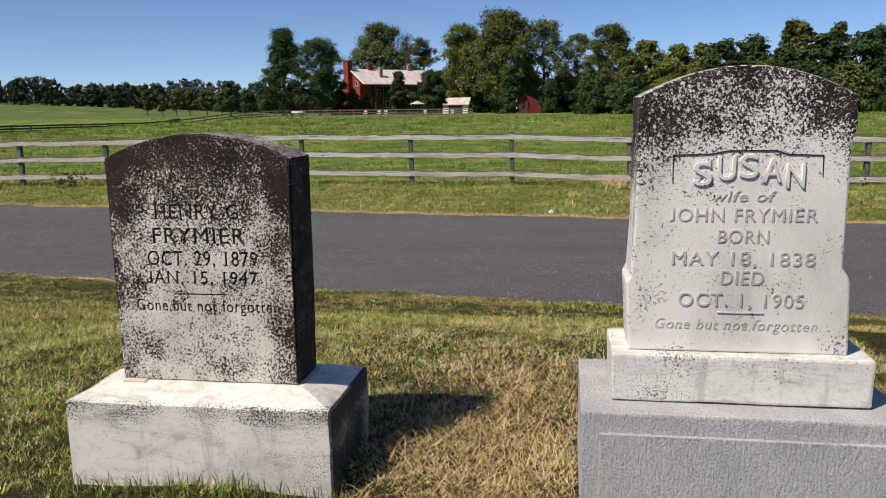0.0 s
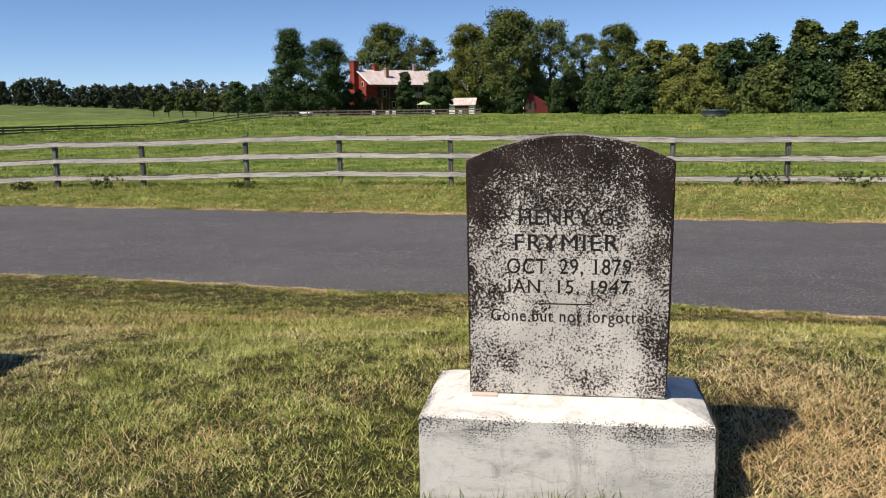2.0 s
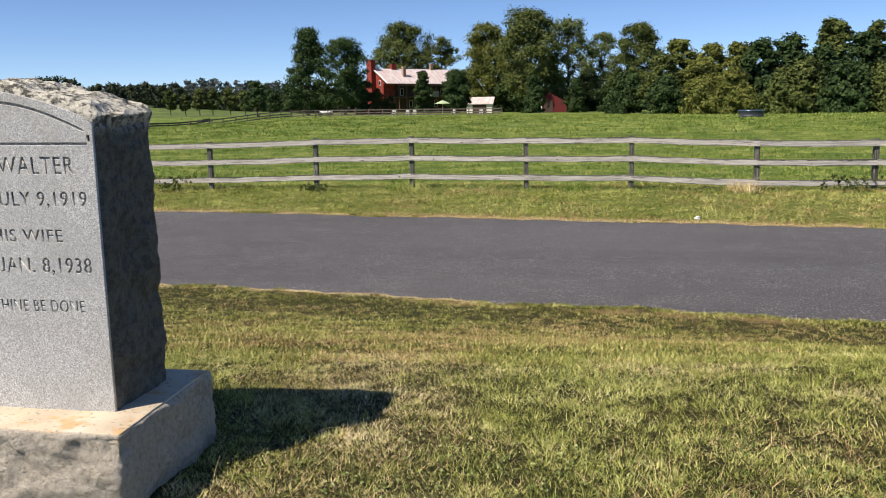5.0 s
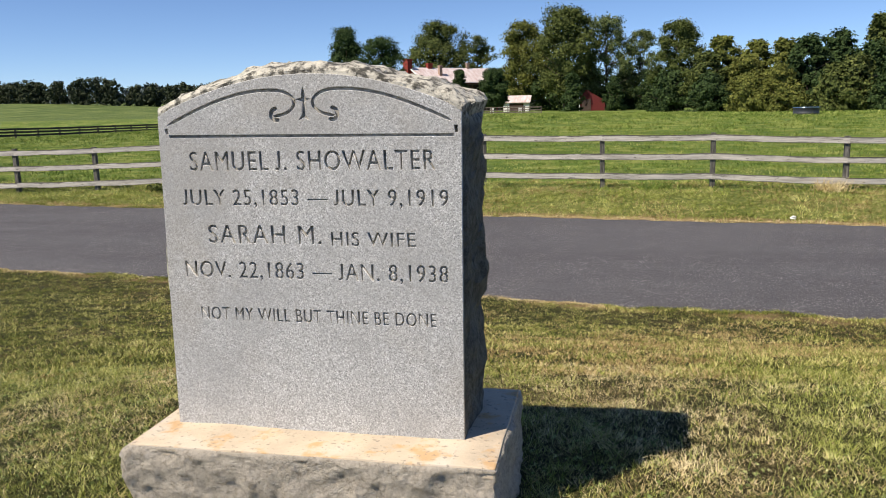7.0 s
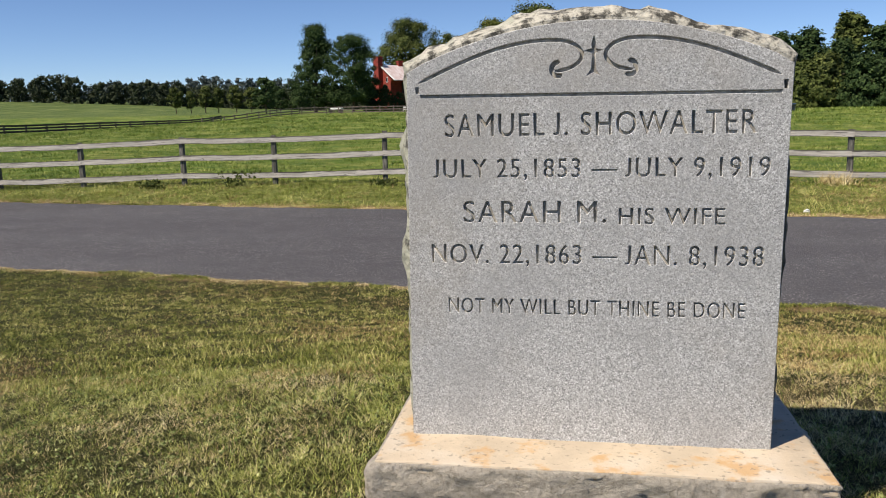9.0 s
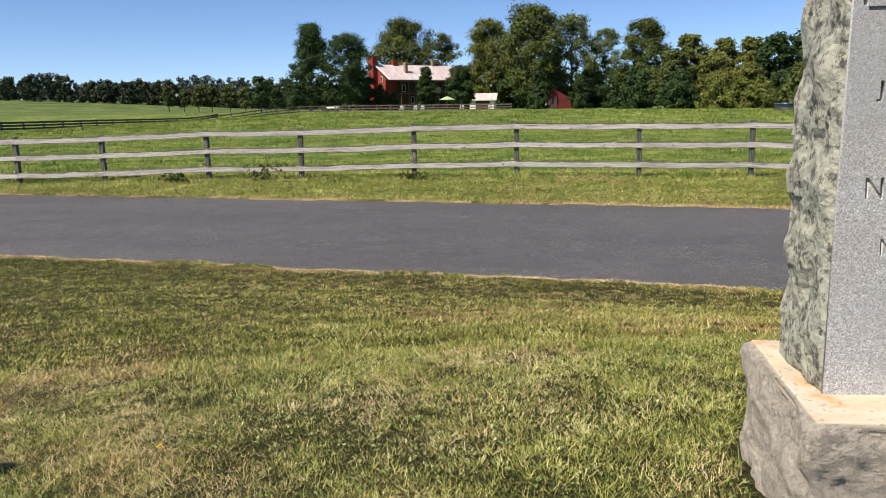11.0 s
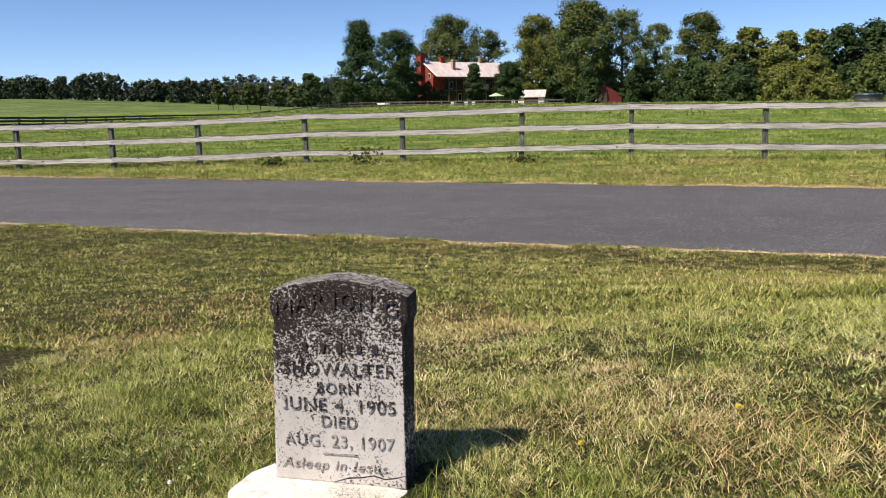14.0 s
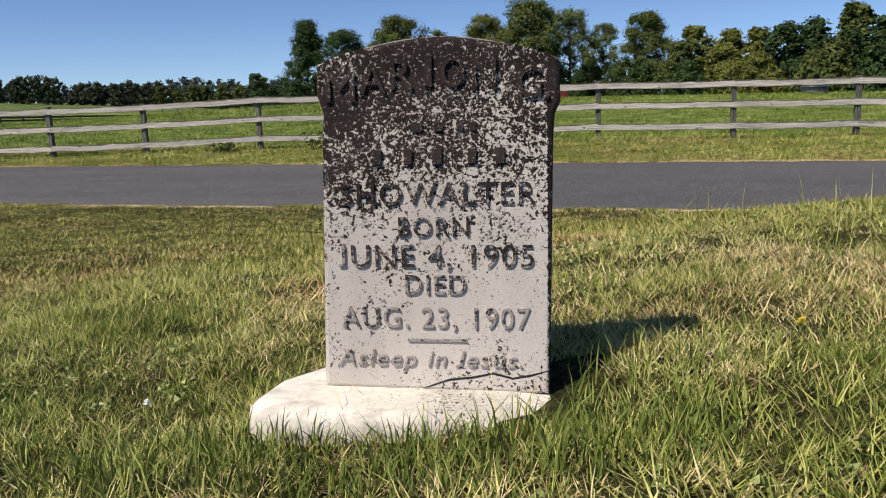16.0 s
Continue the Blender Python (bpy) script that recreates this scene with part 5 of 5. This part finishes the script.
def dryness(x, y):
    """Patches of dead grass and clippings."""
    d = 0.53 + 0.75 * (patchy(x, y, 0.85, 101) - 0.5) + 0.55 * (patchy(x, y, 0.27, 102) - 0.5) + 0.35 * (patchy(x, y, 0.09, 103) - 0.5)
    d = d + 0.75 * np.exp(-(((x + 0.85) / 0.42) ** 2 + ((y - 2.75) / 0.75) ** 2))
    d += 0.35 * np.exp(-(((x + 9.75) / 0.3) ** 2 + ((y - 3.9) / 0.35) ** 2))
    d -= 0.08 * np.exp(-(((x + 7.0) / 0.8) ** 2 + ((y - 3.8) / 1.3) ** 2))
    d -= 0.10 * np.exp(-(((x + 3.3) / 1.1) ** 2 + ((y - 2.9) / 0.9) ** 2))
    d -= 0.22 * ease((-7.5 - x) / 2.5) * ease((y - 3.2) / 1.0)
    d += 0.25 * np.exp(-((y - 4.7) / 0.35) ** 2) * ease((-6 - x) / 1.5) * 0.8
    d -= 0.20 * ease((-8.0 - x) / 0.6) * ease((3.7 - y) / 0.6)
    return d


def turf_mat(name, a, b, c, rough=0.75, patch=3.0, wide=0.25, own=0.50):
    """Blade colours: each blade differs, tufts differ, and wide patches differ."""
    m = Mat(name, rough, spec=0.25)
    r = m.math("MULTIPLY", m.island(), own)
    r = m.math("ADD", r, m.span(m.noise(patch, 4, 0.6, m.squeeze(0.7, 1, 1)), 0.3, 0.7, 0.0, wide))
    r = m.math("ADD", r, m.span(m.noise(patch * 7, 3, 0.6), 0.3, 0.7, 0.0, 1 - own - wide))
    return m.done(m.ramp(r, (0.05, a), (0.5, b), (0.95, c)))


GREEN_BLADE = turf_mat("green_blades", (0.055, 0.086, 0.012), (0.36, 0.395, 0.085), (0.90, 0.84, 0.40))
DEEP_BLADE = turf_mat("deep_green_blades", (0.036, 0.068, 0.010), (0.165, 0.215, 0.038), (0.50, 0.50, 0.18))
STRAW_BLADE = turf_mat("straw_blades", (0.22, 0.145, 0.06), (0.64, 0.51, 0.25), (0.92, 0.82, 0.54))
FIELD_BLADE = turf_mat("pasture_blades", (0.036, 0.078, 0.010), (0.165, 0.235, 0.036), (0.52, 0.51, 0.17), 0.75, 0.8, 0.55, 0.25)
SLOPE_BLADE = turf_mat("short_mown_blades", (0.035, 0.056, 0.008), (0.215, 0.235, 0.045), (0.80, 0.72, 0.30), 0.75, 2.4, 0.30)
BROWN_BLADE = turf_mat("browned_mown_blades", (0.11, 0.070, 0.026), (0.34, 0.245, 0.098), (0.72, 0.58, 0.30), 0.8, 2.2, 0.30)
VERGE_BLADE = turf_mat("rank_verge_blades", (0.06, 0.088, 0.014), (0.28, 0.325, 0.062), (0.76, 0.70, 0.28), 0.8, 1.1, 0.45, 0.35)


def lawn(name, label, n, x0, x1, y0, y1, hmin, hmax, w, segs, mats, seed, dry=True, tuft=12, spread=0.012, near=1.0, wave=0.8):
    """Turf out of tufts: in each the blades stand close and lean outwards; wide patches grow longer or thinner."""
    rng = np.random.default_rng(seed)
    k = n // tuft
    cx, cy = rng.uniform(x0, x1, k), y0 + (y1 - y0) * rng.uniform(0, 1, k) ** near
    grow = 0.6 * patchy(cx, cy, wave, seed + 50) + 0.4 * patchy(cx, cy, wave * 0.22, seed + 51)
    keep = rng.uniform(0, 1, k) < 0.80 + 0.4 * grow
    cx, cy, grow = cx[keep], cy[keep], grow[keep]
    size = rng.uniform(0.6, 1.4, len(cx)) * (0.68 + 0.64 * grow)
    ox, oy = rng.normal(0, spread, (len(cx), tuft)), rng.normal(0, spread, (len(cx), tuft))
    x, y = (cx[:, None] + ox).ravel(), (cy[:, None] + oy).ravel()
    way = (np.arctan2(oy, ox) + rng.normal(0, 0.7, ox.shape)).ravel()
    size = np.repeat(size, tuft)
    ok = clear(x, y)
    x, y, way, size = x[ok], y[ok], way[ok], size[ok]
    h = rng.uniform(hmin, hmax, len(x)) * size
    is_dry = rng.uniform(0, 1, len(x)) < np.clip((dryness(x, y) - 0.25) * 1.3, 0.08, 0.95) if dry else np.zeros(len(x), bool)
    for sel, mt, nm in ((~is_dry, mats[0], name), (is_dry, mats[1], "dead_" + name)):
        if sel.sum() < 2:
            continue
        dead = mt in (STRAW_BLADE, BROWN_BLADE)
        lean = rng.uniform(0.6, 1.2, sel.sum()) if dead else rng.uniform(0.4, 1.2, sel.sum())
        co, f = blades(rng, x[sel], y[sel], h[sel] * (0.85 if dead else 1), w * rng.uniform(0.6, 1.4, sel.sum()), lean, segs, 0.0, way[sel])
        ob = new(nm, raw_mesh(nm, co, f, False))
        ob.data.materials.append(mt)
        tagged(ob, "straw-coloured dead grass and mown clippings" if dead else label, "grass", kind="stuff")


lawn("near_grass", "short green grass round the gravestones", 500000, -11.4, 0.7, 2.35, 4.9, 0.016, 0.042, 0.0030, 1, (GREEN_BLADE, STRAW_BLADE), 1)
lawn("plot_grass", "mown grass of the plot before the gravestones", 95000, -14.0, 3.5, -3.0, 2.35, 0.020, 0.046, 0.0115, 1, (GREEN_BLADE, STRAW_BLADE), 13, True, 14, 0.022)
lawn("tufted_grass", "longer tufts of green grass round the gravestones", 22000, -11.4, 0.7, 2.35, 4.8, 0.030, 0.058, 0.0022, 2, (GREEN_BLADE, STRAW_BLADE), 8, True, 9, 0.010)
lawn("child_grave_grass", "longer green grass round the small stone", 60000, -10.7, -8.2, 2.5, 3.9, 0.018, 0.052, 0.0021, 2, (DEEP_BLADE, STRAW_BLADE), 2, True, 9, 0.010)
lawn("slope_grass", "mown grass on the bank above the road", 590000, -17.5, 1.5, 4.6, 12.0, 0.018, 0.046, 0.0085, 1, (SLOPE_BLADE, BROWN_BLADE), 3, True, 14, 0.022, 1.35, 1.3)
lawn("verge_grass", "green grass on the verge under the fence", 190000, -36, 14, 17.2, 24.0, 0.04, 0.13, 0.014, 1, (VERGE_BLADE, BROWN_BLADE), 4, True, 16, 0.07, 1.0, 1.8)
lawn("pasture_grass", "lush green pasture grass", 150000, -42, 26, 24.5, 46, 0.05, 0.14, 0.024, 1, (FIELD_BLADE, STRAW_BLADE), 5, False, 18, 0.14, 1.2, 2.2)
lawn("upper_pasture_grass", "green pasture grass on the rise", 80000, -55, 34, 46, 66, 0.09, 0.20, 0.042, 1, (FIELD_BLADE, STRAW_BLADE), 7, False, 16, 0.20, 1.0, 3.0)
lawn("far_pasture_grass", "green pasture grass running up to the farmyard", 60000, -70, 45, 66, 130, 0.09, 0.20, 0.09, 1, (FIELD_BLADE, STRAW_BLADE), 6, False, 14, 0.35, 1.0, 5.0)
# taller uncut blades in front of the small stone and along every base
rng = np.random.default_rng(9)
SPOTS = [(-9.90, -9.0, 2.72, 2.90, 1500, 0.075), (-9.2, -8.95, 2.85, 3.2, 260, 0.08), (-2.15, -1.2, 2.25, 2.385, 700, 0.08), (-5.0, -4.0, 2.9, 4.2, 130, 0.12), (-6.45, -6.24, 2.5, 3.4, 90, 0.11), (-1.3, -0.6, 2.6, 3.3, 80, 0.11)]
x = np.concatenate([rng.uniform(a, b, n) for a, b, c, d, n, h in SPOTS])
y = np.concatenate([rng.uniform(c, d, n) for a, b, c, d, n, h in SPOTS])
h = np.concatenate([rng.uniform(0.4, 1, n) * h for a, b, c, d, n, h in SPOTS])
co, f = blades(rng, x, y, h, rng.uniform(0.0022, 0.0045, len(x)), rng.uniform(0.1, 0.8, len(x)))
ob = new("tall_grass", raw_mesh("tall_grass", co, f, False))
ob.data.materials.append(DEEP_BLADE)
tagged(ob, "taller uncut green grass against the stone bases", "grass", kind="stuff")
# raked heaps of dry clippings
rng = np.random.default_rng(39)
HEAPS = [(-0.82, 2.72, 0.22, 0.50, 5000), (-9.78, 3.95, 0.14, 0.12, 900), (-3.0, 2.75, 0.22, 0.15, 450), (-7.3, 2.75, 0.12, 0.10, 500), (-2.6, 3.3, 0.35, 0.2, 500), (-8.3, 3.2, 0.18, 0.14, 350)]
x = np.concatenate([rng.normal(a, c, n) for a, b, c, d, n in HEAPS])
y = np.concatenate([rng.normal(b, d, n) for a, b, c, d, n in HEAPS])
ok = clear(x, y)
x, y = x[ok], y[ok]
co, f = blades(rng, x, y, rng.uniform(0.03, 0.10, len(x)), rng.uniform(0.0014, 0.0028, len(x)), rng.uniform(0.95, 1.28, len(x)), 2, rng.uniform(0.0, 0.03, len(x)))
ob = new("dry_clippings", raw_mesh("dry_clippings", co, f, False))
ob.data.materials.append(turf_mat("reddish_hay", (0.20, 0.11, 0.045), (0.58, 0.40, 0.19), (0.88, 0.70, 0.42)))
tagged(ob, "heaps of dry reddish-tan grass clippings", "grass", kind="stuff")
# a few seed stalks on the crest behind the small stone
rng = np.random.default_rng(19)
x, y = rng.uniform(-9.0, -8.2, 34), rng.uniform(3.9, 4.7, 34)
co, f = blades(rng, x, y, rng.uniform(0.09, 0.19, 34), np.full(34, 0.0032), rng.uniform(0.1, 0.5, 34))
ob = new("seed_stalks", raw_mesh("seed_stalks", co, f, False))
ob.data.materials.append(GREEN_BLADE)
tagged(ob, "thin tall grass stalks on the crest of the bank", "grass", kind="stuff")
rng = np.random.default_rng(29)
x, y = rng.uniform(-11.2, 0.6, 420), rng.uniform(2.6, 4.6, 420)
co, f = blades(rng, x, y, rng.uniform(0.08, 0.20, 420), np.full(420, 0.0019), rng.uniform(1.1, 1.28, 420), 2, 0.02)
ob = new("fallen_stalks", raw_mesh("fallen_stalks", co, f, False))
ob.data.materials.append(STRAW_BLADE)
tagged(ob, "pale fallen stalks lying in the mown turf", "grass", kind="stuff")
# broad-leaved weeds and clover through the turf
rng = np.random.default_rng(61)
n = 5500
x, y = rng.uniform(-11, 0.5, n), rng.uniform(2.4, 4.9, n)
ok = clear(x, y) & (patchy(x, y, 0.5, 62) + 0.4 * np.exp(-((x + 6.9) / 1.6) ** 2) > 0.62)
x, y = x[ok], y[ok]
co, f = leaves(rng, np.stack([x, y, bumpy(x, y) + rng.uniform(0.010, 0.030, len(x))], 1), rng.uniform(0.008, 0.022, len(x)), 8, 0.0060, 0.5)
ob = new("clover_patches", raw_mesh("clover_patches", co, f, False))
ob.data.materials.append(turf_mat("clover_leaves", (0.05, 0.085, 0.016), (0.20, 0.255, 0.065), (0.62, 0.62, 0.30), 0.6, 5.0))
tagged(ob, "low clover and broad-leaved weeds in the turf", "weed", kind="stuff")
# ragged fringe on both road edges: dry runs and green runs
rng = np.random.default_rng(12)
for side, off, nm, n in ((9.53, -1, "road_fringe", 34000), (17.63, 1, "far_road_fringe", 30000)):
    x = rng.uniform(-32, 10, n)
    y = road_edge(x, side) + off * np.abs(rng.normal(0, 0.10 if off < 0 else 0.17, n)) * (0.4 + 1.2 * patchy(x, 0 * x, 0.7, 77)) - off * 0.05
    dead = patchy(x, y, 1.6, 78 + off) + 0.5 * (patchy(x, y, 0.3, 79) - 0.5) > (0.52 if off < 0 else 0.30)
    for sel, mt, label in ((dead, STRAW_BLADE, "dry straw-coloured grass fringe on the asphalt edge"), (~dead, SLOPE_BLADE, "ragged green grass fringe on the asphalt edge")):
        k = int(sel.sum())
        h = rng.uniform(0.015, 0.04 if off < 0 else 0.07, k) * (0.7 if mt is not SLOPE_BLADE else 1.25)
        co, f = blades(rng, x[sel], y[sel], h, np.full(k, 0.011), rng.uniform(0.5, 1.2, k), 1, 0.01)
        ob = new(nm, raw_mesh(nm, co, f, False))
        ob.data.materials.append(mt)
        tagged(ob, label, "grass", kind="stuff")


# ---- weeds under the fence ----
def weed(x, y, n, r, h, mat, name, label, seed, leafy=True):
    rng = np.random.default_rng(seed)
    z = float(land(x, y))
    if leafy:
        cs = np.stack([x + rng.normal(0, r * 0.5, n), y + rng.normal(0, r * 0.3, n), z + rng.uniform(0.1, 1, n) * h], 1)
        co, f = leaves(rng, cs, np.full(n, 0.07), 9, 0.035)
    else:
        px, py = x + rng.normal(0, r * 0.4, n), y + rng.normal(0, r * 0.3, n)
        co, f = blades(rng, px, py, rng.uniform(0.5, 1, n) * h, np.full(n, 0.018), rng.uniform(0.4, 1.1, n), 1)
    ob = new(name, raw_mesh(name, co, f, False))
    ob.data.materials.append(mat)
    return tagged(ob, label, "weed", kind="stuff")


for k, (x, y, r, h) in enumerate(((-15.3, 22.1, 0.6, 0.46), (-17.9, 22.1, 0.4, 0.24), (-10.9, 22.0, 0.4, 0.18), (3.2, 21.9, 0.8, 0.40), (5.5, 21.8, 0.9, 0.38))):
    weed(x, y, 46, r, h, MIDGREEN, "weed_clump", "dark leafy weeds under the bottom rail", 30 + k)
weed(0.55, 21.6, 260, 0.5, 0.45, STRAW_BLADE, "dry_tussock", "dry straw-coloured grass tussock by a fence post", 40, False)
weed(-3.6, 22.0, 220, 0.7, 0.35, FIELD_BLADE, "grass_tussock", "rank green grass tussock under the fence", 41, False)
weed(-8.3, 22.0, 260, 0.9, 0.40, FIELD_BLADE, "grass_tussock", "rank green grass tussock under the fence", 42, False)


# ---- small flowers in the turf ----
def flower(x, y, h, r, mat, name, label):
    z = float(bumpy(np.array(x), np.array(y)))
    t = thing(name, (x, y, z), label, "flower", "wild flowers")
    part("stem", tube([(x, y, z - 0.01), (x + 0.004, y, z + h)], [0.0012, 0.001], 5), GREEN_BLADE, t)
    bm = bmesh.new()
    for ring, (rr, lift) in enumerate(((r, 0.0), (r * 0.75, 0.004), (r * 0.45, 0.007))):
        for k in range(11):
            a = 2 * math.pi * k / 11 + ring * 0.3
            c, s = math.cos(a), math.sin(a)
            p = Vector((x + 0.004, y, z + h))
            w = rr * 0.22
            bm.faces.new([bm.verts.new(p + Vector(q)) for q in ((-s * w * 0.4, c * w * 0.4, lift), (s * w * 0.4, -c * w * 0.4, lift), (c * rr + s * w, s * rr - c * w, lift + 0.003), (c * rr - s * w, s * rr + c * w, lift + 0.003))])
    part("head", bm, mat, t)


YELLOW_PETAL = plain("yellow_petals", (0.75, 0.55, 0.03), 0.7)
flower(-8.37, 3.42, 0.020, 0.012, YELLOW_PETAL, "dandelion", "yellow dandelion low in the grass")
flower(-8.80, 3.25, 0.022, 0.009, YELLOW_PETAL, "dandelion", "yellow dandelion low in the grass")
flower(-9.90, 3.02, 0.045, 0.007, WHITE, "clover_flower", "white clover head in the grass")
